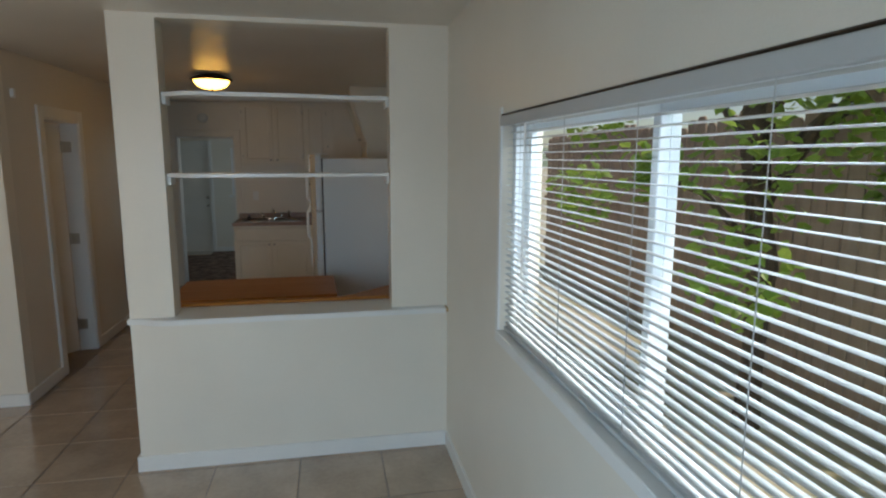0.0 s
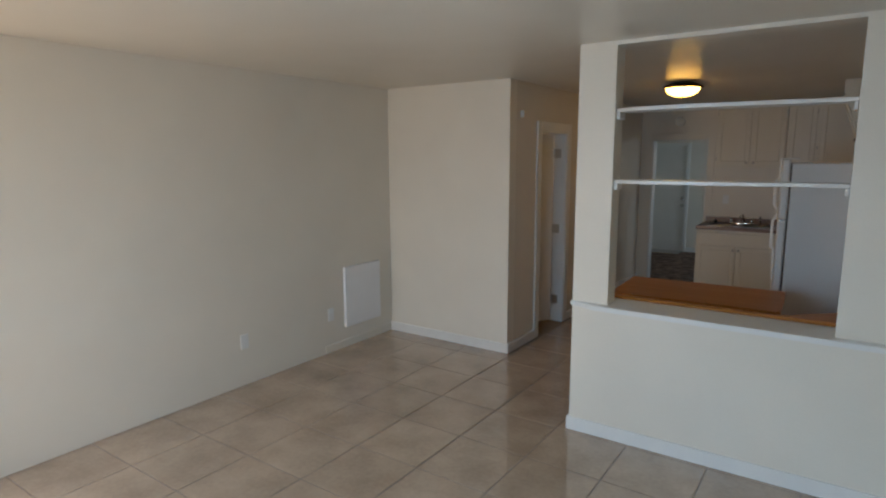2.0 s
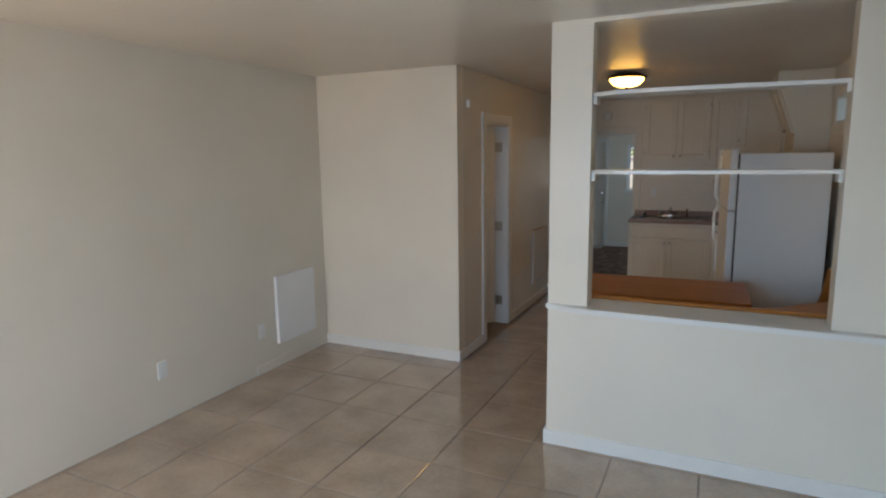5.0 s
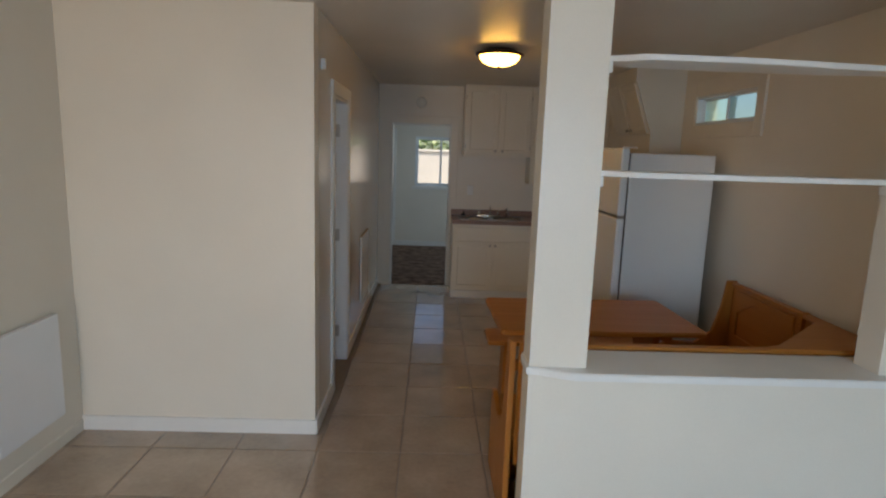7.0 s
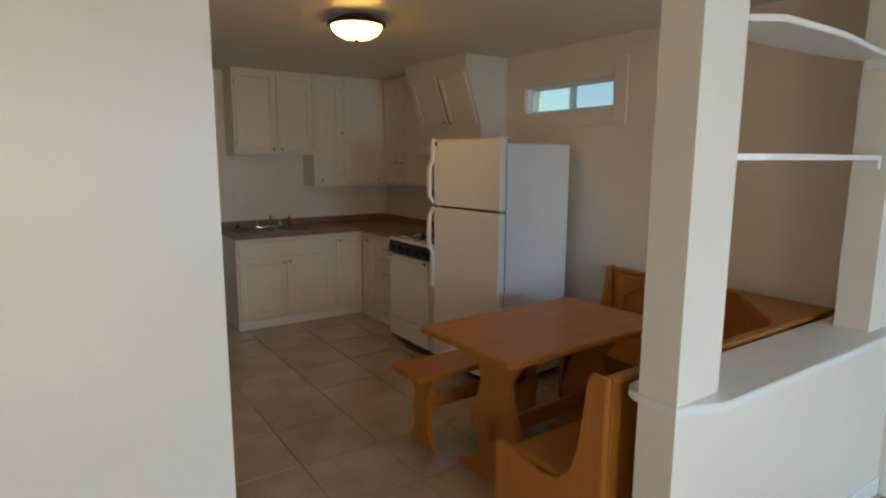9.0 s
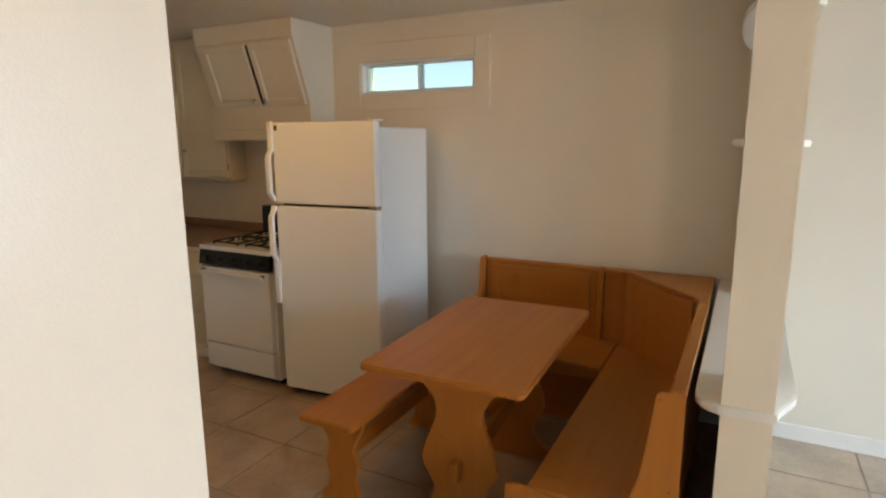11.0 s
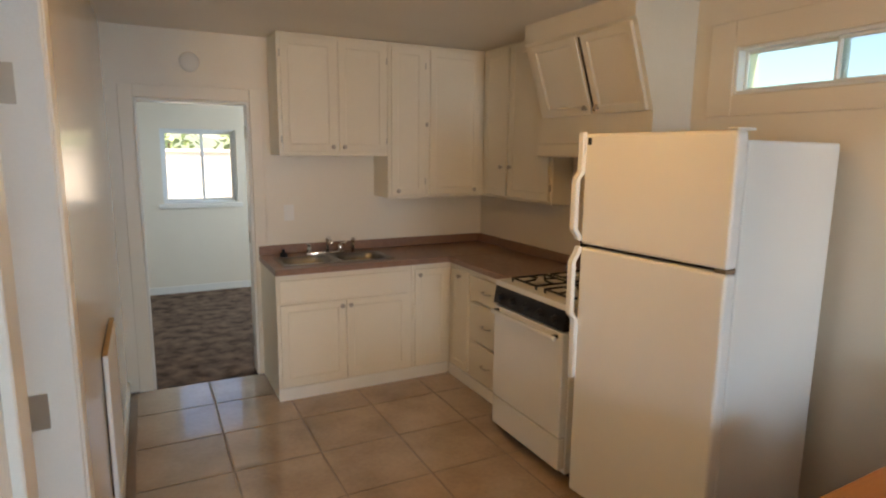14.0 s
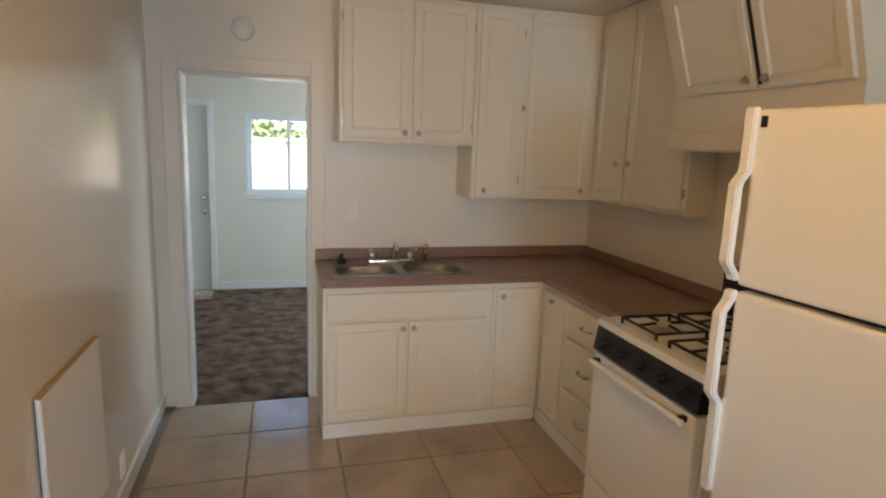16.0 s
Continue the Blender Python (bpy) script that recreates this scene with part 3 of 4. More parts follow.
# solid dark strip stands for the shadow line over the valance
trim("valance_gap_shade", [(-0.008, 0.002, WIN[0], WIN[1] + 0.004, WIN[3] - 0.0035, WIN[3] + 0.004)], "dark strip for the shaded gap above the blind", BRONZE)
led = part("ledge", plate(ogee(-1.712, -0.02, 0.272, 0.20, 0.0, PY - 0.008, PY - 0.066, 0.09), "z", 0.826, 0.856, bevel=0.004), TRIM, off=Vector((0, 0, 0)))
tagged(led, "white painted ledge with swelling front on the partition", "ledge", kind="structure")
for z in (1.615, 2.025):
    s = thing("wall_shelf", -0.90, PY + 0.07, z - 0.02, "white painted shelf with curved front in the pass-through", "shelf", group="shelves in the pass-through")
    part("board", plate(ogee(-1.476, -0.324, PY + 0.135, 0.14, 0.75, PY + 0.025, PY - 0.045, 0.0, 0.05), "z", z - 0.02, z, bevel=0.003), TRIM, s)
    for x0, x1 in ((-1.476, -1.458), (-0.342, -0.324)):
        part("cleat", box(x0, x1, PY + 0.028, PY + 0.125, z - 0.06, z - 0.0205, bevel=0.002), TRIM, s)

# ---- wall fittings ----
def outlet(x, y, z, nx, ny):
    o = thing("wall_outlet", x, y, z - 0.058, "white plastic double outlet plate on the wall", "outlet", group="outlet plates")
    hw = 0.036
    if nx:
        part("plate", box(x - 0.002 * nx, x + 0.006 * nx, y - hw, y + hw, z - 0.058, z + 0.058, bevel=0.002), PLASTIC, o)
        for dz in (-0.026, 0.026):
            part("socket", box(x + 0.006 * nx, x + 0.009 * nx, y - 0.016, y + 0.016, z + dz - 0.014, z + dz + 0.014, bevel=0.001), PLASTIC, o)
    else:
        part("plate", box(x - hw, x + hw, y - 0.002 * -ny, y + 0.006 * ny, z - 0.058, z + 0.058, bevel=0.002), PLASTIC, o)
        for dz in (-0.026, 0.026):
            part("socket", box(x - 0.016, x + 0.016, y + 0.006 * ny, y + 0.009 * ny, z + dz - 0.014, z + dz + 0.014, bevel=0.001), PLASTIC, o)
    return o


outlet(WEST, -0.65, 0.345, 1, 0)
outlet(WEST, 0.275, 0.347, 1, 0)
outlet(-1.62, NORTH, 1.19, 0, -1)
outlet(HALL, 4.05, 0.17, 1, 0)


def panel_heater(x, y0, y1, z0, z1, capped=False, deep=0.024):
    h = thing("panel_heater", x, (y0 + y1) / 2, z0, "flat white wall-mounted electric panel heater", "heater", group="panel heaters")
    part("panel", box(x + deep, x + 0.042, y0, y1, z0, z1, bevel=0.006, segs=2), HEATER, h)
    # dark sheet fills the space to the wall, in place of its shade
    part("heater_gap_shade", box(x + min(0.014, deep - 0.006), x + deep - 0.0005, y0 + 0.016, y1 - 0.012, z0 + 0.02, z1 - 0.012), BRONZE, h, "dark sheet for the shaded gap behind the panel")
    for y in (y0 + 0.09, y1 - 0.09):
        for z in (z0 + 0.08, z1 - 0.08):
            part("bracket", box(x - 0.002, x + min(0.014, deep), y - 0.015, y + 0.015, z - 0.02, z + 0.02), STEEL, h)
    if capped:
        part("cap_strip", box(x + 0.023, x + 0.0415, y0, y1, z1 + 0.0002, z1 + 0.004, bevel=0.001), RAWWOOD, h, "thin bare wood strip along the top")
    part("switch", box(x + 0.025, x + 0.036, y1, y1 + 0.006, z0 + 0.12, z0 + 0.16), PLASTIC, h)
    return h


panel_heater(WEST, 0.43, 0.915, 0.195, 0.757, deep=0.010)
panel_heater(HALL - 0.018, 3.195, 3.765, 0.24, 0.85, True)
sm_d = thing("smoke_alarm", -2.235, NORTH, 2.20, "round white smoke alarm above the doorway", "smoke alarm")
bmk = lathe([(0.0, 0.0), (0.062, 0.0), (0.062, 0.018), (0.052, 0.03), (0.0, 0.032)], 0, 0, 28)
p = part("cover", bmk, PLASTIC, sm_d, off=Vector((0, 0, 0)), smooth=True)
p.matrix_basis = pose(0, 0, 0, 90, 0, 0)
ch = thing("door_chime", HALL, 1.34, 2.09, "small white plastic sensor on the hall wall", "sensor")
part("case", box(HALL - 0.002, HALL + 0.025, 1.325, 1.355, 2.09, 2.15, bevel=0.006, segs=2), PLASTIC, ch)
ch = thing("alarm_sensor", -3.99, SOUTH, 2.26, "small white plastic sensor high in the corner", "sensor")
part("case", box(-4.02, -3.96, SOUTH - 0.002, SOUTH + 0.035, 2.27, 2.34, bevel=0.008, segs=2), PLASTIC, ch)

# ---- ceiling lamp ----
LX, LY = -1.628, 2.325
lamp = thing("ceiling_light", LX, LY, H, "lit amber glass dome light with a dark bronze rim", "ceiling light")
part("pan", lathe([(0.0, H), (0.10, H), (0.135, H - 0.02), (0.172, H - 0.034), (0.175, H - 0.046), (0.15, H - 0.05)], LX, LY, 40), BRONZE, lamp, "dark bronze rim", smooth=True)
part("dome", lathe([(0.148, H - 0.044), (0.142, H - 0.068), (0.120, H - 0.094), (0.085, H - 0.112), (0.04, H - 0.121), (0.0, H - 0.123)], LX, LY, 40), DOME, lamp, "glowing amber glass dome", smooth=True)
part("finial", lathe([(0.0, H - 0.122), (0.012, H - 0.122), (0.014, H - 0.130), (0.006, H - 0.140), (0.0, H - 0.143)], LX, LY, 16), BRONZE, lamp, smooth=True)


# ---- kitchen cabinets ----
def knob(parent, x, y, z, nx, ny):
    k = part("knob", lathe([(0.0, 0.0), (0.008, 0.0), (0.007, 0.012), (0.015, 0.018), (0.016, 0.024), (0.010, 0.029), (0.0, 0.030)], 0, 0, 14), NICKEL, parent, "small round metal knob", off=Vector((0, 0, 0)), smooth=True)
    k.matrix_basis = pose(*(Vector((x, y, z)) - ORG), 90 if ny else 0, -90 if nx else 0, 0)
    return k


def panel_door(w, h, rail):
    """One slab, 19 mm thick, with a recessed middle panel; its face looks to +z."""
    bm = bmesh.new()
    rings = []
    for i, z in ((0, 0.0005), (0, 0.016), (0.003, 0.019), (rail - 0.004, 0.019), (rail + 0.004, 0.012)):
        rings.append([bm.verts.new(p) for p in ((i, i, z), (w - i, i, z), (w - i, h - i, z), (i, h - i, z))])
    for a, b2 in zip(rings, rings[1:]):
        for k in range(4):
            bm.faces.new((a[k], a[(k + 1) % 4], b2[(k + 1) % 4], b2[k]))
    bm.faces.new(rings[-1]), bm.faces.new(rings[0][::-1])
    return bm


def cab_door(parent, axis, plane, a0, a1, z0, z1, kn=None, name="door"):
    """Framed cabinet door, 18 mm proud of the carcass, on a face that looks to -x or -y."""
    rail = min(0.05, (a1 - a0) * 0.2)
    bm = panel_door(a1 - a0, z1 - z0, rail)
    at = Matrix(((1, 0, 0, a0), (0, 0, -1, plane), (0, 1, 0, z0), (0, 0, 0, 1))) if axis == "y" else Matrix(((0, 0, -1, plane), (1, 0, 0, a0), (0, 1, 0, z0), (0, 0, 0, 1)))
    bmesh.ops.transform(bm, matrix=at, verts=bm.verts)
    bmesh.ops.recalc_face_normals(bm, faces=bm.faces)
    d = part(name, bm, CABINET, parent)
    if kn:
        o = 0.019
        knob(d, *((kn[0], plane - o, kn[1]) if axis == "y" else (plane - o, kn[0], kn[1])), axis == "x", axis == "y")
    return d


def drawer(parent, plane, a0, a1, z0, z1):
    d = part("drawer_front", box(plane - 0.019, plane - 0.0005, a0, a1, z0, z1, bevel=0.004), CABINET, parent)
    zc, yc = (z0 + z1) / 2, (a0 + a1) / 2
    part("pull", tube([(plane - 0.018, yc - 0.045, zc), (plane - 0.04, yc - 0.042, zc), (plane - 0.046, yc, zc - 0.004), (plane - 0.04, yc + 0.042, zc), (plane - 0.018, yc + 0.045, zc)], 0.0045, 8), NICKEL, d, "bowed metal pull", off=ORG)
    return d


TOP = 2.397
UF = 4.685                # face of the upper cabinets
c = thing("wall_cabinet", -1.35, 4.85, 1.605, "cream painted two-door wall cabinet over the sink", "cabinet")
part("body", box(-1.735, -0.966, UF, NORTH - 0.002, 1.605, TOP, bevel=0.003), CABINET, c)
cab_door(c, "y", UF, -1.713, -1.347, 1.63, TOP - 0.028, (-1.375, 1.664))
cab_door(c, "y", UF, -1.327, -0.982, 1.63, TOP - 0.028, (-1.296, 1.664))
for z in (1.71, 2.26):
    part("hinge", box(-1.722, -1.714, UF - 0.015, UF, z - 0.022, z + 0.022), NICKEL, c)
    part("hinge", box(-0.981, -0.973, UF - 0.015, UF, z - 0.022, z + 0.022), NICKEL, c)
c = thing("wall_cabinet", -0.6, 4.85, 1.30, "tall cream painted two-door corner wall cabinet", "cabinet")
part("body", box(-0.963, -0.003, UF, NORTH - 0.002, 1.30, TOP, bevel=0.003), CABINET, c)
cab_door(c, "y", UF, -0.94, -0.678, 1.323, TOP - 0.028, (-0.895, 1.354))
cab_door(c, "y", UF, -0.634, -0.215, 1.323, TOP - 0.028, (-0.262, 1.354))
part("latch", box(-0.666, -0.650, UF - 0.022, UF, 1.82, 1.85, bevel=0.003), NICKEL, c)
for z in (1.42, 2.25):
    part("hinge", box(-0.676, -0.668, UF - 0.015, UF, z - 0.022, z + 0.022), NICKEL, c)
c = thing("wall_cabinet", -0.1, 4.2, 1.30, "shallow cream painted two-door wall cabinet beside the hood", "cabinet")
part("body", box(-0.168, -0.003, 3.79, UF - 0.003, 1.30, TOP, bevel=0.003), CABINET, c)
cab_door(c, "x", -0.168, 4.325, 4.645, 1.323, TOP - 0.028, (4.375, 1.535))
cab_door(c, "x", -0.168, 3.812, 4.30, 1.323, TOP - 0.028, (4.26, 1.535))
for z in (1.41, 2.27):
    part("hinge", box(-0.183, -0.168, 3.80, 3.811, z - 0.022, z + 0.022), NICKEL, c)

hd = thing("range_hood", -0.2, 3.4, 1.62, "cream painted slanted hood with two cupboard doors", "range hood")
part("body", plate([(-0.003, 1.70), (-0.27, 1.70), (-0.27, 1.855), (-0.415, 2.275), (-0.425, 2.285), (-0.425, H - 0.003), (-0.003, H - 0.003)], "y", 2.875, 3.786), CABINET, hd)
part("lip", box(-0.31, -0.003, 2.87, 3.788, 1.615, 1.698, bevel=0.012, segs=2), CABINET, hd)
S0, S1 = Vector((-0.272, 0, 1.862)), Vector((-0.413, 0, 2.268))
sl = (S1 - S0).normalized()
nn = Vector((-sl.z, 0, sl.x))
# thin black strip laid on the slope for the shade between the doors
gp = bmesh.new()
add_box(gp, 0.012, (S1 - S0).length - 0.012, 3.268, 3.312, 0.0006, 0.0016)
bmesh.ops.transform(gp, matrix=Matrix(((sl.x, 0, nn.x, S0.x), (0, 1, 0, 0), (sl.z, 0, nn.z, S0.z), (0, 0, 0, 1))), verts=gp.verts)
part("door_gap_shade", gp, BLACK, hd, "dark strip for the shade between the hood doors")
for y0, y1, ky in ((3.308, 3.72, 3.338), (2.90, 3.272, 3.242)):
    ln = (S1 - S0).length
    bm = panel_door(ln, y1 - y0, 0.045)
    bmesh.ops.translate(bm, verts=bm.verts, vec=(0, y0, 0.002))
    m = Matrix(((sl.x, 0, nn.x, S0.x), (0, 1, 0, 0), (sl.z, 0, nn.z, S0.z), (0, 0, 0, 1)))
    bmesh.ops.transform(bm, matrix=m, verts=bm.verts)
    bmesh.ops.recalc_face_normals(bm, faces=bm.faces)
    dd = part("door", bm, CABINET, hd)
    q = S0 + sl * 0.03 + nn * 0.021
    kk = part("knob", lathe([(0.0, 0.0), (0.008, 0.0), (0.007, 0.012), (0.015, 0.018), (0.016, 0.024), (0.0, 0.030)], 0, 0, 14), NICKEL, dd, "small round metal knob", off=Vector((0, 0, 0)), smooth=True)
    kk.matrix_basis = pose(q.x - ORG.x, ky - ORG.y, q.z - ORG.z, 0, -90 + 19, 0)

BF = 4.425                # face of the base cabinets
c = thing("base_cabinet", -1.36, 4.7, 0, "cream painted sink base cabinet with two doors", "cabinet")
part("body", box(-1.84, -0.892, BF, NORTH - 0.002, 0, 0.848, bevel=0.003), CABINET, c)
part("kick_board", box(-1.843, -0.60, BF - 0.016, BF - 0.0005, 0, 0.085, bevel=0.003), TRIM, c)
part("false_front", box(-1.82, -0.925, BF - 0.019, BF - 0.0005, 0.665, 0.812, bevel=0.005), CABINET, c)
cab_door(c, "y", BF, -1.82, -1.386, 0.10, 0.648, (-1.412, 0.612))
cab_door(c, "y", BF, -1.375, -0.925, 0.10, 0.648, (-1.352, 0.612))
c = thing("base_cabinet", -0.7, 4.7, 0, "narrow cream painted corner base cabinet", "cabinet")
part("body", box(-0.889, -0.003, BF, NORTH - 0.002, 0, 0.848, bevel=0.003), CABINET, c)
cab_door(c, "y", BF, -0.868, -0.605, 0.10, 0.812, (-0.838, 0.772))
c = thing("base_cabinet", -0.3, 4.0, 0, "cream painted base cabinet with three drawers", "cabinet")
part("body", box(-0.58, -0.003, 3.475, BF - 0.003, 0, 0.848, bevel=0.003), CABINET, c)
part("kick_board", box(-0.596, -0.5805, 3.475, BF - 0.02, 0, 0.085, bevel=0.003), TRIM, c)
cab_door(c, "x", -0.58, 4.13, 4.365, 0.10, 0.812, (4.235, 0.775))
drawer(c, -0.58, 3.64, 4.085, 0.645, 0.812)
drawer(c, -0.58, 3.64, 4.085, 0.365, 0.625)
drawer(c, -0.58, 3.64, 4.085, 0.10, 0.345)

# ---- worktop and sink ----
ct = thing("countertop", -1.2, 4.7, 0.85, "brown speckled laminate L-shaped worktop with backsplash", "countertop")
SX0, SX1, SY0, SY1 = -1.775, -1.00, 4.475, 4.80
bm = wall_mesh("z", 0.85, 0.89, -1.845, -0.003, BF - 0.034, NORTH - 0.002, [(SX0 + 0.015, SX1 - 0.015, SY0 + 0.015, SY1 - 0.015)])
part("top", bm, COUNTER, ct)
part("side_top", box(-0.612, -0.003, 3.47, BF - 0.035, 0.8505, 0.8895, bevel=0.004), COUNTER, ct)
part("backsplash", box(-1.845, -0.022, NORTH - 0.02, NORTH - 0.002, 0.8905, 0.958, bevel=0.004), COUNTER, ct)
part("backsplash", box(-0.02, -0.003, 3.47, NORTH - 0.003, 0.8905, 0.958, bevel=0.004), COUNTER, ct)
part("front_edge", box(-1.847, -0.613, BF - 0.042, BF - 0.0345, 0.852, 0.888, bevel=0.003), COUNTER, ct)


def rrect(x0, x1, y0, y1, r, n=5):
    pts = []
    for cx, cy, a in ((x1 - r, y1 - r, 0), (x0 + r, y1 - r, 90), (x0 + r, y0 + r, 180), (x1 - r, y0 + r, 270)):
        pts += [(cx + r * math.cos(radians(a + 90 * k / n)), cy + r * math.sin(radians(a + 90 * k / n))) for k in range(n + 1)]
    return pts


def loft(rings, close=True):
    bm = bmesh.new()
    vs = [[bm.verts.new((a, b2, z)) for a, b2 in o] for o, z in rings]
    for a, b2 in zip(vs, vs[1:]):
        n = len(a)
        for k in range(n):
            bm.faces.new((a[k], a[(k + 1) % n], b2[(k + 1) % n], b2[k]))
    if close:
        bm.faces.new(vs[-1])
    bmesh.ops.recalc_face_normals(bm, faces=bm.faces)
    return bm


sk = thing("kitchen_sink", -1.4, 4.64, 0.89, "stainless steel double bowl sink set in the worktop", "sink")
XM = (SX0 + SX1) / 2
part("rim", wall_mesh("z", 0.8905, 0.8955, SX0, SX1, SY0, SY1 + 0.02, [(SX0 + 0.012, XM - 0.008, SY0 + 0.012, SY1 - 0.012), (XM + 0.008, SX1 - 0.012, SY0 + 0.012, SY1 - 0.012)]), SINK, sk)
for x0, x1 in ((SX0 + 0.014, XM - 0.010), (XM + 0.010, SX1 - 0.014)):
    y0, y1 = SY0 + 0.014, SY1 - 0.014
    bw = part("bowl", loft([(rrect(x0 - 0.002, x1 + 0.002, y0 - 0.002, y1 + 0.002, 0.004), 0.8952), (rrect(x0 + 0.012, x1 - 0.012, y0 + 0.012, y1 - 0.012, 0.09), 0.893), (rrect(x0 + 0.018, x1 - 0.018, y0 + 0.018, y1 - 0.018, 0.09), 0.880), (rrect(x0 + 0.03, x1 - 0.03, y0 + 0.03, y1 - 0.03, 0.09), 0.76), (rrect(x0 + 0.06, x1 - 0.06, y0 + 0.06, y1 - 0.06, 0.07), 0.735)]), SINK, sk, smooth=True)
    part("drain", lathe([(0.0, 0.737), (0.03, 0.737), (0.042, 0.74), (0.042, 0.736)], (x0 + x1) / 2, (y0 + y1) / 2, 20), NICKEL, bw, off=ORG)
fc = thing("kitchen_faucet", -1.38, 4.838, 0.896, "chrome two-handle kitchen faucet with side sprayer", "faucet")
part("deck_plate", box(-1.54, -1.26, 4.808, 4.868, 0.8905, 0.912, bevel=0.006, segs=2), CHROME, fc, smooth=True)
for x in (-1.515, -1.285):
    h = part("handle", cyl((x, 4.838, 0.912), (x, 4.838, 0.955), 0.019, 0.014), CHROME, fc, smooth=True)
    part("lever", tube([(x, 4.838, 0.955), (x, 4.818, 0.968), (x + (0.03 if x > -1.38 else -0.03), 4.773, 0.98)], 0.008, 8), CHROME, h, off=ORG, smooth=True)
part("spout", tube([(-1.38, 4.838, 0.912), (-1.38, 4.838, 0.985), (-1.385, 4.818, 1.015), (-1.39, 4.768, 1.022), (-1.395, 4.698, 1.01), (-1.395, 4.673, 0.99)], 0.012, 10), CHROME, fc, smooth=True)
sp = part("sprayer", tube([(-1.187, 4.843, 0.8905), (-1.187, 4.843, 0.96), (-1.19, 4.833, 0.985), (-1.192, 4.813, 0.995)], 0.014, 10), CHROME, fc, smooth=True)
st = thing("sink_stopper", -1.70, 4.808, 0.896, "black rubber sink stopper standing on the sink rim", "stopper")
part("plug", lathe([(0.0, 0.896), (0.028, 0.896), (0.024, 0.92), (0.008, 0.925), (0.010, 0.945), (0.0, 0.95)], -1.70, 4.833, 18), BLACK, st, smooth=True)

# ---- refrigerator ----
fr = thing("refrigerator", -0.44, 2.36, 0, "almond-white top-freezer refrigerator standing against the wall", "refrigerator")
FY0, FY1, FX = 2.043, 2.743, -0.801
part("cabinet", box(-0.731, -0.10, FY0 + 0.005, FY1 - 0.005, 0.035, 1.69, bevel=0.008, segs=2), FRIDGE, fr)
part("gasket", box(-0.742, -0.7315, FY0 + 0.015, FY1 - 0.015, 0.10, 1.685), BRONZE, fr, "dark door gasket")
fz = part("freezer_door", box(FX, -0.7425, FY0, FY1, 1.244, 1.722, bevel=0.014, segs=3), FRIDGE, fr)
fd = part("fridge_door", box(FX, -0.7425, FY0, FY1, 0.06, 1.229, bevel=0.014, segs=3), FRIDGE, fr)
part("kick_grille", box(-0.726, -0.706, FY0 + 0.02, FY1 - 0.02, 0.012, 0.05), BLACK, fr)
part("hinge_cap", box(-0.796, -0.686, FY0 + 0.01, FY0 + 0.05, 1.7225, 1.732, bevel=0.003), FRIDGE, fr)
part("middle_hinge", box(-0.798, -0.741, FY0 + 0.005, FY0 + 0.05, 1.2305, 1.2425), NICKEL, fr)
part("badge", box(FX - 0.002, FX + 0.001, FY1 - 0.04, FY1 - 0.02, 1.675, 1.705, bevel=0.0006), BLACK, fz, "small dark badge", off=ORG)


def fridge_handle(parent, pts):
    """Flat moulded bar: two ends fixed to the door, the middle standing off it."""
    bm = bmesh.new()
    yv = FY1 + 0.012
    prev = None
    for off, z in pts:
        ring = [bm.verts.new((FX - off + dx, yv + dy, z)) for dx, dy in ((-0.012, -0.022), (0.012, -0.022), (0.012, 0.012), (-0.012, 0.012))]
        if prev:
            for k in range(4):
                bm.faces.new((prev[k], prev[(k + 1) % 4], ring[(k + 1) % 4], ring[k]))
        else:
            bm.faces.new(ring[::-1])
        prev = ring
    bm.faces.new(prev)
    bmesh.ops.recalc_face_normals(bm, faces=bm.faces)
    bmesh.ops.bevel(bm, geom=list(bm.edges), offset=0.004, segments=2, affect="EDGES")
    return part("handle", bm, FRIDGE, parent, "white moulded handle", off=ORG)


fridge_handle(fz, [(0.002, 1.728), (0.004, 1.56), (0.034, 1.525), (0.036, 1.31), (0.004, 1.272), (0.002, 1.258)])
fridge_handle(fd, [(0.002, 1.230), (0.006, 1.205), (0.036, 1.165), (0.036, 0.93), (0.006, 0.895), (0.004, 0.62)])
for x in (-0.67, -0.15):
    for y in (FY0 + 0.06, FY1 - 0.06):
        part("foot", cyl((x, y, 0.0), (x, y, 0.036), 0.02), BLACK, fr)

fr.matrix_basis = pose(-0.44, 2.36, 0, 0, 0, 5.0)

# ---- stove ----
sv = thing("gas_stove", -0.5, 3.15, 0, "white gas stove with black control panel and grates", "stove")
VY0, VY1, VX = 2.83, 3.462, -0.80
part("body", box(-0.755, -0.13, VY0 + 0.003, VY1 - 0.003, 0.04, 0.895, bevel=0.004), STOVE, sv)
ctp = part("cooktop", wall_mesh("z", 0.8955, 0.925, -0.79, -0.13, VY0, VY1, [(-0.74, -0.18, VY0 + 0.05, VY1 - 0.05)]), STOVE, sv)
part("well", box(-0.742, -0.178, VY0 + 0.048, VY1 - 0.048, 0.8958, 0.906), STOVE, sv)
pnl = part("control_panel", plate([(-0.756, 0.79), (-0.805, 0.795), (-0.788, 0.895), (-0.756, 0.895)], "y", VY0, VY1, bevel=0.002), BLACK, sv, "black control panel")
for k in range(5):
    y = VY1 - 0.075 - k * 0.1225
    kn = part("burner_knob", cyl((-0.797, y, 0.843), (-0.828, y, 0.838), 0.021, 0.017, n=18), BLACK, pnl, "black round burner knob", off=ORG, smooth=False)
od = part("oven_door", box(VX, -0.7555, VY0 + 0.006, VY1 - 0.006, 0.245, 0.782, bevel=0.006, segs=2), STOVE, sv)
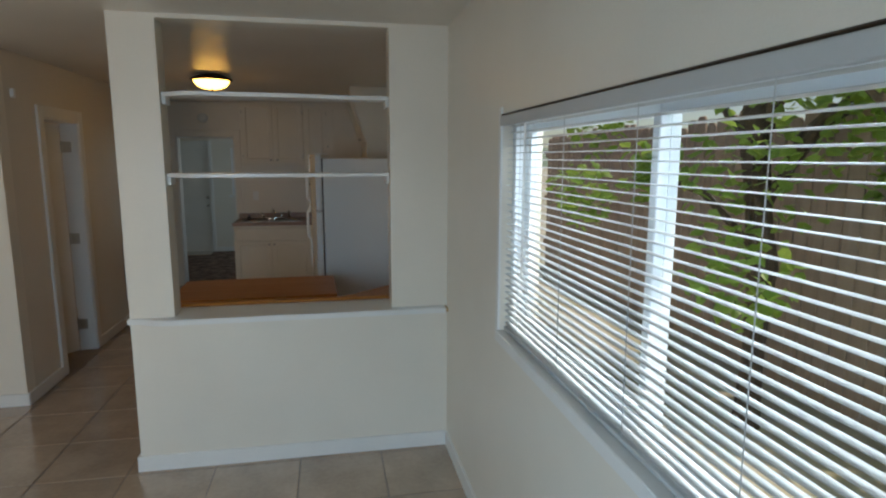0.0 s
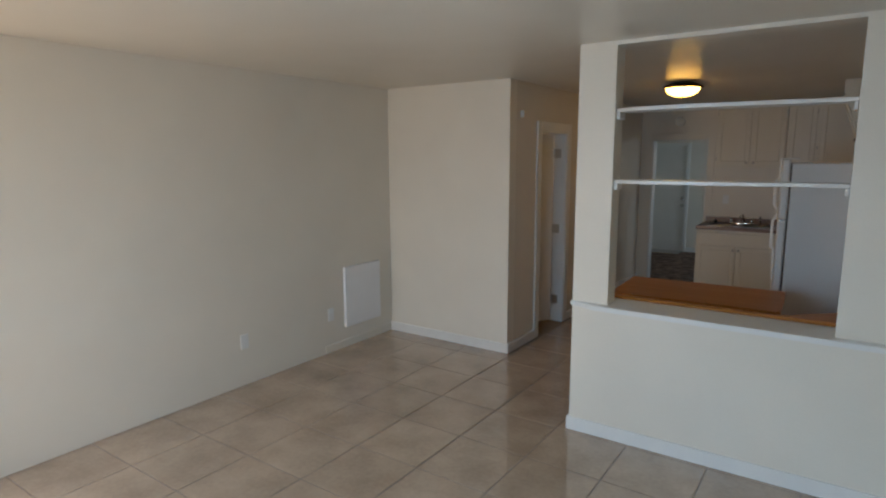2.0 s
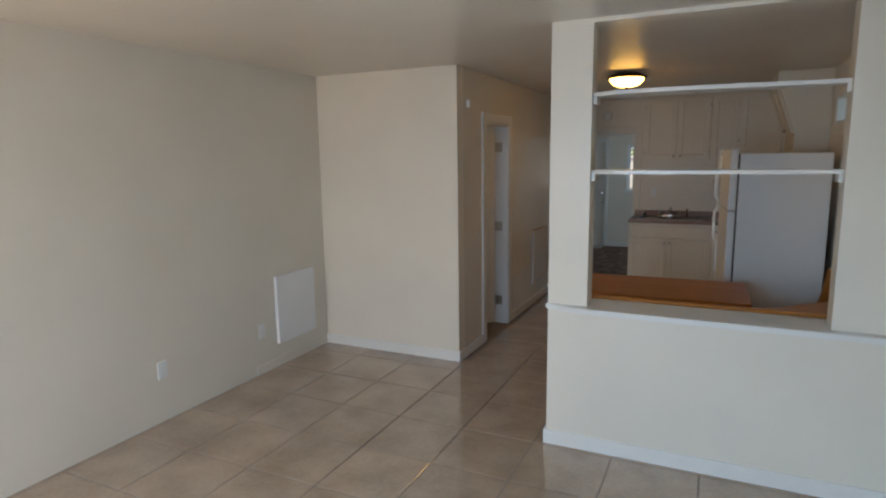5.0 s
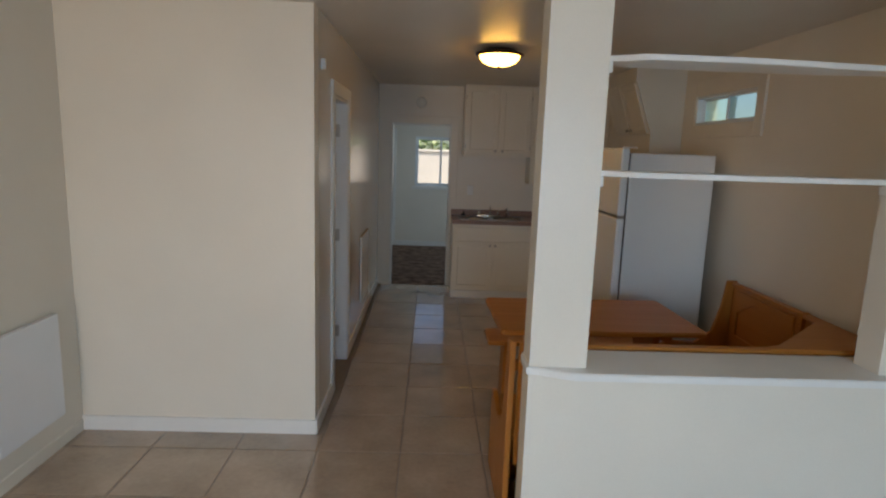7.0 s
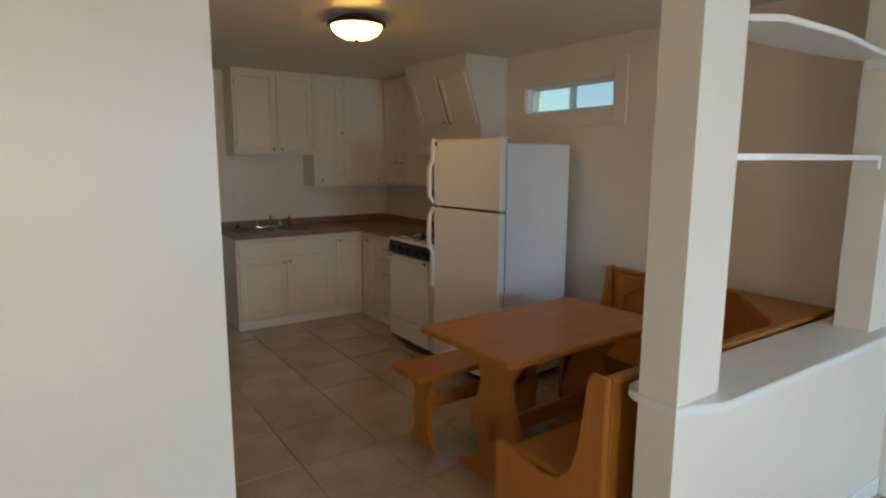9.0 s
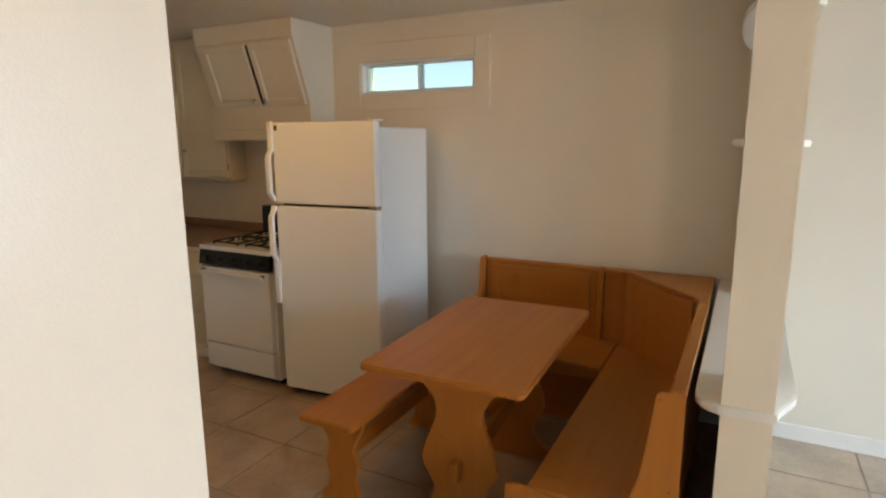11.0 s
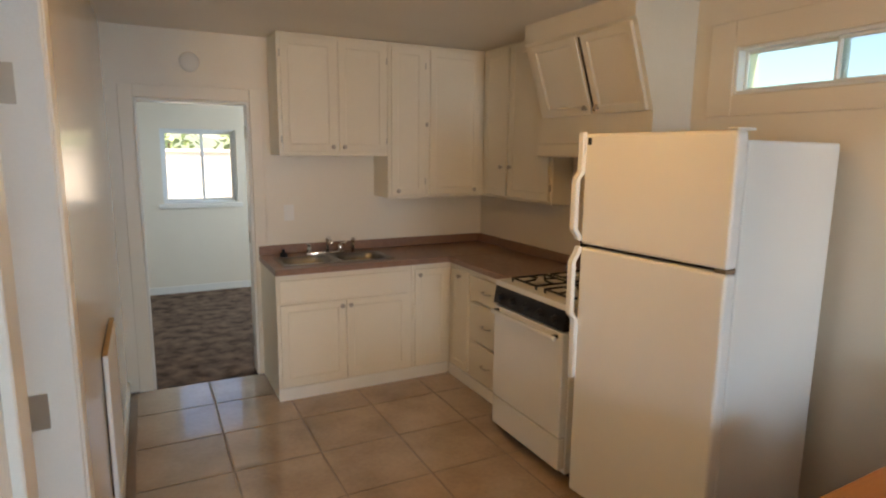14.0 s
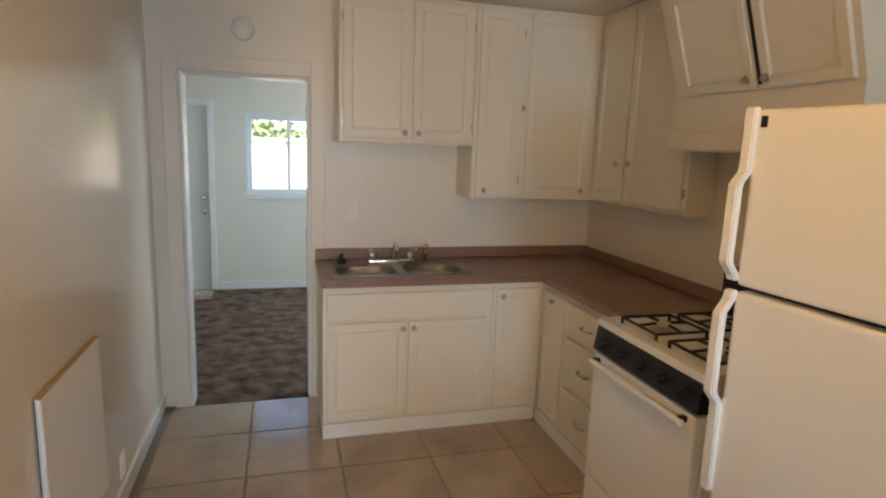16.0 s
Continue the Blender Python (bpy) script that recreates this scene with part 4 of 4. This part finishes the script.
hb = part("handle", box(VX - 0.042, VX - 0.018, VY0 + 0.03, VY1 - 0.03, 0.742, 0.766, bevel=0.008, segs=2), STOVE, od, "white bar handle", off=ORG)
for y in (VY0 + 0.05, VY1 - 0.05):
    part("handle_clip", box(VX - 0.03, VX + 0.001, y - 0.009, y + 0.009, 0.75, 0.769, bevel=0.002), BLACK, od, "black handle clip", off=ORG)
part("broiler_drawer", box(VX, -0.7555, VY0 + 0.006, VY1 - 0.006, 0.07, 0.238, bevel=0.008, segs=2), STOVE, sv)
# black block put in for the shade beneath the stove
part("base_shade", box(-0.70, -0.2, VY0 + 0.02, VY1 - 0.02, 0.0, 0.041), BLACK, sv)
part("backguard", box(-0.20, -0.135, VY0 + 0.004, VY1 - 0.004, 0.926, 1.13, bevel=0.006), BLACK, sv, "black backguard behind the burners")
for cx in (-0.60, -0.33):
    for cy in (VY0 + 0.165, VY1 - 0.165):
        bn = part("burner", lathe([(0.0, 0.9065), (0.05, 0.9065), (0.05, 0.913), (0.032, 0.918), (0.0, 0.92)], cx, cy, 20), STEEL, sv)
        g = bmesh.new()
        q = 0.112
        add_tube(g, [(cx - q, cy - q, 0.937), (cx + q, cy - q, 0.937), (cx + q, cy + q, 0.937), (cx - q, cy + q, 0.937), (cx - q, cy - q, 0.937)], 0.006, 6)
        for a in range(4):
            ux, uy = (math.cos(a * math.pi / 2), math.sin(a * math.pi / 2))
            add_tube(g, [(cx + ux * q, cy + uy * q, 0.938), (cx + ux * 0.035, cy + uy * 0.035, 0.942)], 0.006, 6)
            vx, vy = (1, 1) if a == 0 else (1, -1) if a == 1 else (-1, 1) if a == 2 else (-1, -1)
            add_tube(g, [(cx + vx * q, cy + vy * q, 0.938), (cx + vx * q, cy + vy * q, 0.9065)], 0.006, 6)
        part("grate", g, BLACK, sv, "black wire burner grate")

# ---- breakfast nook ----
def half_outline(pairs, c, n=5):
    """Symmetrical outline from (half width, height) pairs, rounded between them."""
    ps = []
    for i in range(len(pairs) - 1):
        p0, p1, p2, p3 = (Vector(pairs[min(max(i + k - 1, 0), len(pairs) - 1)]) for k in range(4))
        for k in range(n):
            t = k / n
            ps.append(0.5 * ((2 * p1) + (p2 - p0) * t + (2 * p0 - 5 * p1 + 4 * p2 - p3) * t * t + (3 * p1 - p0 - 3 * p2 + p3) * t ** 3))
    ps.append(Vector(pairs[-1]))
    return [(c + p.x, p.y) for p in ps] + [(c - p.x, p.y) for p in reversed(ps)]


TY = 1.155
tb = thing("trestle_table", -1.176, TY, 0, "orange pine trestle dining table in the nook", "table")
part("tabletop", plate(rrect(-1.726, -0.626, TY - 0.338, TY + 0.338, 0.03), "z", 0.737, 0.765, bevel=0.006), PINE_X, tb)
for x in (-1.50, -0.83):
    part("pedestal", plate(half_outline([(0.19, 0.715), (0.17, 0.65), (0.10, 0.53), (0.155, 0.36), (0.165, 0.28), (0.11, 0.17), (0.15, 0.09), (0.24, 0.05), (0.27, 0.0)], TY), "x", x - 0.018, x + 0.018, bevel=0.004), PINE_Z, tb)
    part("top_cleat", box(x - 0.03, x + 0.03, TY - 0.30, TY + 0.29, 0.705, 0.7365, bevel=0.005), PINE_Y, tb)
part("stretcher", box(-1.56, -0.78, TY - 0.016, TY + 0.016, 0.24, 0.33, bevel=0.004), PINE_X, tb)
tb.matrix_basis = pose(-1.176, TY, 0, 0, 0, 1.9)

BY = 1.693
bn = thing("pine_bench", -1.2, BY, 0, "low orange pine bench beside the table", "bench")
part("seat", plate(rrect(-1.695, -0.66, BY - 0.145, BY + 0.145, 0.02), "z", 0.422, 0.45, bevel=0.005), PINE_X, bn)
for x in (-1.57, -0.79):
    part("leg", plate(half_outline([(0.12, 0.421), (0.11, 0.37), (0.065, 0.28), (0.085, 0.19), (0.07, 0.12), (0.09, 0.05), (0.125, 0.0)], BY), "x", x - 0.015, x + 0.015, bevel=0.003), PINE_Z, bn)
part("stretcher", box(-1.555, -0.805, BY - 0.014, BY + 0.014, 0.20, 0.28, bevel=0.003), PINE_X, bn)

nk = thing("corner_bench", -0.8, 0.6, 0, "orange pine corner bench with panelled backs and a triangular top", "bench")
# run along the partition
part("seat", plate(rrect(-1.715, -0.06, 0.325, 0.782, 0.02), "z", 0.405, 0.43, bevel=0.005), PINE_X, nk)
part("seat_front", box(-1.70, -0.55, 0.742, 0.762, 0.08, 0.404, bevel=0.003), PINE_X, nk)
bk = part("backrest", box(-1.70, -0.50, 0.298, 0.322, 0.30, 0.848, bevel=0.004), PINE_X, nk)
part("back_rail", box(-1.70, -0.56, 0.29, 0.338, 0.8485, 0.868, bevel=0.005), PINE_X, bk, off=ORG)
end = [(0.29, 0.0), (0.85, 0.0), (0.855, 0.38), (0.85, 0.43), (0.80, 0.437), (0.70, 0.415), (0.58, 0.405), (0.49, 0.43), (0.437, 0.49), (0.41, 0.58), (0.392, 0.70), (0.38, 0.80), (0.372, 0.862), (0.358, 0.876), (0.29, 0.876)]
part("end_panel", plate(end, "x", -1.742, -1.716, bevel=0.004), PINE_Z, nk)
# run along the window wall
part("seat", plate(rrect(-0.53, -0.06, 0.786, 1.64, 0.02), "z", 0.405, 0.4305, bevel=0.005), PINE_Y, nk)
# added board hides the lit wall, so the open underside stays dark
part("shade_panel", box(-0.33, -0.31, 0.786, 1.625, 0.0, 0.404), PINE_Y, nk, "added board that keeps the open space under the seat dark")
part("seat_rail", box(-0.51, -0.49, 0.786, 1.625, 0.345, 0.404, bevel=0.003), PINE_Y, nk)
bk = part("backrest", box(-0.078, -0.054, 0.925, 1.64, 0.30, 0.848, bevel=0.004), PINE_Y, nk)
part("back_rail", box(-0.096, -0.048, 0.925, 1.642, 0.8485, 0.868, bevel=0.005), PINE_Y, bk, off=ORG)
# arched frames on the backs
def arched(y0, y1, z0, z1, rise):
    bm = bmesh.new()
    n = 14
    for k in range(n):
        f0, f1 = k / n, (k + 1) / n
        u0, u1 = y0 + 0.06 + (y1 - y0 - 0.12) * f0, y0 + 0.06 + (y1 - y0 - 0.12) * f1
        h0, h1 = z1 - 0.11 + rise * math.sin(math.pi * f0), z1 - 0.11 + rise * math.sin(math.pi * f1)
        vs = [bm.verts.new(p) for p in ((-0.0785, u0, h0), (-0.0785, u1, h1), (-0.0785, u1, z1 + 0.03), (-0.0785, u0, z1 + 0.03), (-0.091, u0, h0), (-0.091, u1, h1), (-0.091, u1, z1 + 0.03), (-0.091, u0, z1 + 0.03))]
        for q in ((4, 5, 6, 7), (0, 3, 2, 1), (0, 1, 5, 4), (3, 7, 6, 2)):
            bm.faces.new([vs[i] for i in q])
    add_box(bm, -0.091, -0.0785, y0, y0 + 0.059, z0, z1 + 0.03, bevel=0.002)
    add_box(bm, -0.091, -0.0785, y1 - 0.059, y1, z0, z1 + 0.03, bevel=0.002)
    add_box(bm, -0.091, -0.0785, y0 + 0.06, y1 - 0.06, z0, z0 + 0.05, bevel=0.002)
    bmesh.ops.recalc_face_normals(bm, faces=bm.faces)
    return bm


part("back_frame", arched(0.965, 1.60, 0.49, 0.80, 0.105), PINE_Y, nk, "raised frame with an arched top")
part("back_panel", box(-0.078, -0.054, 0.735, 0.886, 0.30, 0.848, bevel=0.003), PINE_Z, nk)
part("back_post", box(-0.10, -0.05, 0.888, 0.922, 0.08, 0.874, bevel=0.005), PINE_Z, nk)
part("end_panel", plate([(x, z) for x, z in ((-0.05, 0.0), (-0.53, 0.0), (-0.53, 0.43), (-0.48, 0.46), (-0.30, 0.45), (-0.19, 0.53), (-0.14, 0.70), (-0.115, 0.876), (-0.05, 0.876))], "y", 1.644, 1.67, bevel=0.004), PINE_Z, nk)
# diagonal corner
diag = bmesh.new()
add_box(diag, -0.285, 0.285, -0.012, 0.012, 0.41, 0.848, bevel=0.004)
bmesh.ops.transform(diag, matrix=pose(-0.335, 0.552, 0, 0, 0, 42), verts=diag.verts)
part("corner_back", diag, PINE_Z, nk, "diagonal corner panel")
part("corner_top", plate([(-0.61, 0.295), (-0.052, 0.295), (-0.052, 0.886), (-0.10, 0.886), (-0.125, 0.745), (-0.545, 0.36), (-0.61, 0.338)], "z", 0.8495, 0.871, bevel=0.005), PINE_X, nk, "triangular corner shelf")
for x, y in ((-0.555, 0.315), (-0.07, 0.905)):
    part("leg", box(x - 0.02, x + 0.02, y - 0.012, y + 0.012, 0.0, 0.405, bevel=0.004), PINE_Z, nk)
part("toe_board", box(-1.70, -0.51, 0.70, 0.72, 0.0, 0.0795), PINE_X, nk)

# ---- outdoors ----
structure("ground", box(-400, 400, -400, 400, -0.5, -0.17), SOIL, "dry sunlit ground with patches of grass", "ground")
structure("pavement", box(-7.5, -0.5, -7.2, SOUTH - 0.165, -0.169, -0.06), STUCCO, "pale concrete walk outside the front door", "pavement")
fn = thing("fence", 2.9, -1.0, -0.17, "weathered brown board fence beyond the window", "fence")
fm = bpy.data.meshes.new("board")
bm = plate([(-0.068, 0), (0.068, 0), (0.068, 2.18), (0.04, 2.22), (-0.04, 2.22), (-0.068, 2.18)], "x", -0.009, 0.009)
bm.to_mesh(fm), bm.free()
fm.materials.append(FENCE)
for k in range(96):
    o = new("board", fm)
    o.parent = fn
    o.matrix_basis = pose(random.uniform(-0.004, 0.004), -7.0 + k * 0.147, random.uniform(0.0, 0.03), 0, 0, random.uniform(-1.5, 1.5)) @ Matrix.Diagonal((1, random.uniform(0.93, 1.03), random.uniform(0.97, 1.02), 1))
for k in range(7):
    part("post", box(2.93, 3.02, -7.9 + k * 2.3, -7.81 + k * 2.3, -0.17, 1.8, bevel=0.006), FENCE, fn)
for z in (0.25, 1.0, 1.7):
    part("rail", box(2.915, 2.955, -8.0, 6.2, z, z + 0.085, bevel=0.004), FENCE, fn)


def foliage(name, centres, count, size, seed, leaf=LEAF):
    """Many small folded leaves scattered through ragged clumps."""
    rng = random.Random(seed)
    vs, fs = [], []
    for _ in range(count):
        cx, cy, cz, r = rng.choice(centres)
        while True:
            d = Vector((rng.uniform(-1, 1), rng.uniform(-1, 1), rng.uniform(-1, 1)))
            if 0.25 < d.length < 1:
                break
        p = Vector((cx, cy, cz)) + d * r
        e = Euler((rng.uniform(-1.0, 1.0), rng.uniform(-1.0, 1.0), rng.uniform(0, 6.3))).to_matrix()
        s = size * rng.uniform(0.6, 1.35)
        b0 = len(vs)
        for q in ((0, 0, 0), (0.38, 0.35, 0.08), (0.0, 0.4, 0), (-0.38, 0.35, 0.08), (0.24, 0.8, 0.02), (-0.24, 0.8, 0.02), (0, 1.1, -0.08)):
            vs.append(p + e @ (Vector(q) * s))
        fs += [(b0, b0 + 1, b0 + 2), (b0, b0 + 2, b0 + 3), (b0 + 1, b0 + 4, b0 + 2), (b0 + 3, b0 + 2, b0 + 5), (b0 + 4, b0 + 6, b0 + 2), (b0 + 5, b0 + 2, b0 + 6)]
    me = bpy.data.meshes.new(name)
    me.from_pydata(vs, [], fs)
    me.materials.append(leaf)
    return me


def tree(x, y, h, spread, seed, count, size, label, low=0.45, leaf=LEAF):
    global ORG
    rng = random.Random(seed)
    t = thing("tree", x, y, -0.17, label, "tree")
    tr = bmesh.new()
    add_tube(tr, [(x, y, -0.2), (x + 0.05, y + 0.03, h * 0.3), (x - 0.05, y + 0.1, h * 0.6), (x, y, h * 0.85)], 0.1, 10)
    cs = []
    for k in range(9):
        a = rng.uniform(0, 6.28)
        d = spread * rng.uniform(0.35, 1.0)
        z = h * rng.uniform(low, 1.0)
        q = (x + d * math.cos(a), y + d * math.sin(a), z)
        add_tube(tr, [(x, y, z * 0.65), ((x + q[0]) / 2, (y + q[1]) / 2, z * 0.9), q], 0.028, 6)
        cs.append((*q, spread * rng.uniform(0.22, 0.5)))
        cs.append((q[0] + rng.uniform(-0.5, 0.5), q[1] + rng.uniform(-0.5, 0.5), q[2] - rng.uniform(0.1, 0.6), spread * rng.uniform(0.15, 0.3)))
    part("trunk", tr, BARK, t)
    ob = new("crown", foliage("crown", [(a - ORG.x, b - ORG.y, c - ORG.z, r) for a, b, c, r in cs], count, size, seed, leaf))
    ob.parent = t
    return t


tree(2.25, -0.95, 3.3, 1.2, 3, 1500, 0.11, "leafy green tree close outside the window", low=0.52)
tree(2.2, 0.25, 3.2, 1.05, 5, 2600, 0.085, "leafy green tree beside the board fence", low=0.5)
tree(4.8, -2.6, 4.8, 2.2, 11, 5000, 0.12, "broad green tree behind the fence")
gw = thing("garden_wall", -2.0, 12.3, -0.17, "low white painted garden wall in the sun", "wall")
part("wall", box(-9.0, 5.0, 12.2, 12.38, -0.17, 1.58, bevel=0.01), STUCCO_WHITE, gw)
part("coping", box(-9.05, 5.05, 12.16, 12.42, 1.5805, 1.64, bevel=0.012), STUCCO_WHITE, gw)
hg = thing("hedge", -2.0, 13.4, -0.17, "tall green hedge behind the garden wall", "hedge")
hb = bmesh.new()
rng = random.Random(23)
hc = []
for k in range(34):
    x = -8.5 + k * 0.4 + rng.uniform(-0.15, 0.15)
    add_tube(hb, [(x, 13.4, -0.2), (x + rng.uniform(-0.1, 0.1), 13.4 + rng.uniform(-0.15, 0.15), rng.uniform(1.3, 1.8))], 0.03, 6)
    for q in range(3):
        hc.append((x - ORG.x + rng.uniform(-0.2, 0.2), rng.uniform(-0.3, 0.3), 0.5 + q * 0.6 + rng.uniform(-0.1, 0.25), rng.uniform(0.3, 0.5)))
part("stems", hb, BARK, hg)
hf = new("leaves", foliage("leaves", hc, 9000, 0.12, 29, HEDGE))
hf.parent = hg
hl = bmesh.new()
n = 40
top = [(-160 + 320 * k / n, 4.2 + 1.2 * math.sin(k * 0.7) + 0.7 * math.sin(k * 1.9 + 1)) for k in range(n + 1)]
lo = [hl.verts.new((x, 110, -1)) for x, z in top]
mid = [hl.verts.new((x, 130 + 3 * math.sin(i), z * 0.6)) for i, (x, z) in enumerate(top)]
hi = [hl.verts.new((x, 160, z)) for x, z in top]
for a, b2 in ((lo, mid), (mid, hi)):
    for k in range(n):
        hl.faces.new((a[k], a[k + 1], b2[k + 1], b2[k]))
structure("backdrop", hl, HILL, "low scrubby hills in the distance", "hills")

# ---- floor tiles ----
TX, TYS = 0.457, 0.455
tile_cache = {}


def tile_mesh(w, h):
    key = (round(w, 3), round(h, 3))
    if key not in tile_cache:
        g, e = 0.0036, 0.004
        bm = bmesh.new()
        rings = []
        for i, z in ((g, -0.008), (g, -0.002), (g + e, 0.0)):
            rings.append([bm.verts.new(p) for p in ((i, i, z), (w - i, i, z), (w - i, h - i, z), (i, h - i, z))])
        for a, b2 in zip(rings, rings[1:]):
            for k in range(4):
                bm.faces.new((a[k], a[(k + 1) % 4], b2[(k + 1) % 4], b2[k]))
        bm.faces.new(rings[-1])
        me = bpy.data.meshes.new("tile")
        bm.to_mesh(me), bm.free()
        me.materials.append(TILE)
        tile_cache[key] = me
    return tile_cache[key]


for i in range(-5, 6):
    for j in range(-20, 2):
        x0, x1 = -2.225 + i * TX, -2.225 + (i + 1) * TX
        y0, y1 = 4.57 + j * TYS, 4.57 + (j + 1) * TYS
        x0, x1 = max(x0, WEST), min(x1, 0.0)
        y0, y1 = max(y0, SOUTH), min(y1, NORTH if x0 > HALL - 0.03 else STEP)
        if x1 - x0 < 0.015 or y1 - y0 < 0.012:
            continue
        t = new("tile", tile_mesh(x1 - x0, y1 - y0))
        t.parent = floor
        t.matrix_basis = pose(x0, y0, random.uniform(-0.0006, 0.0006))
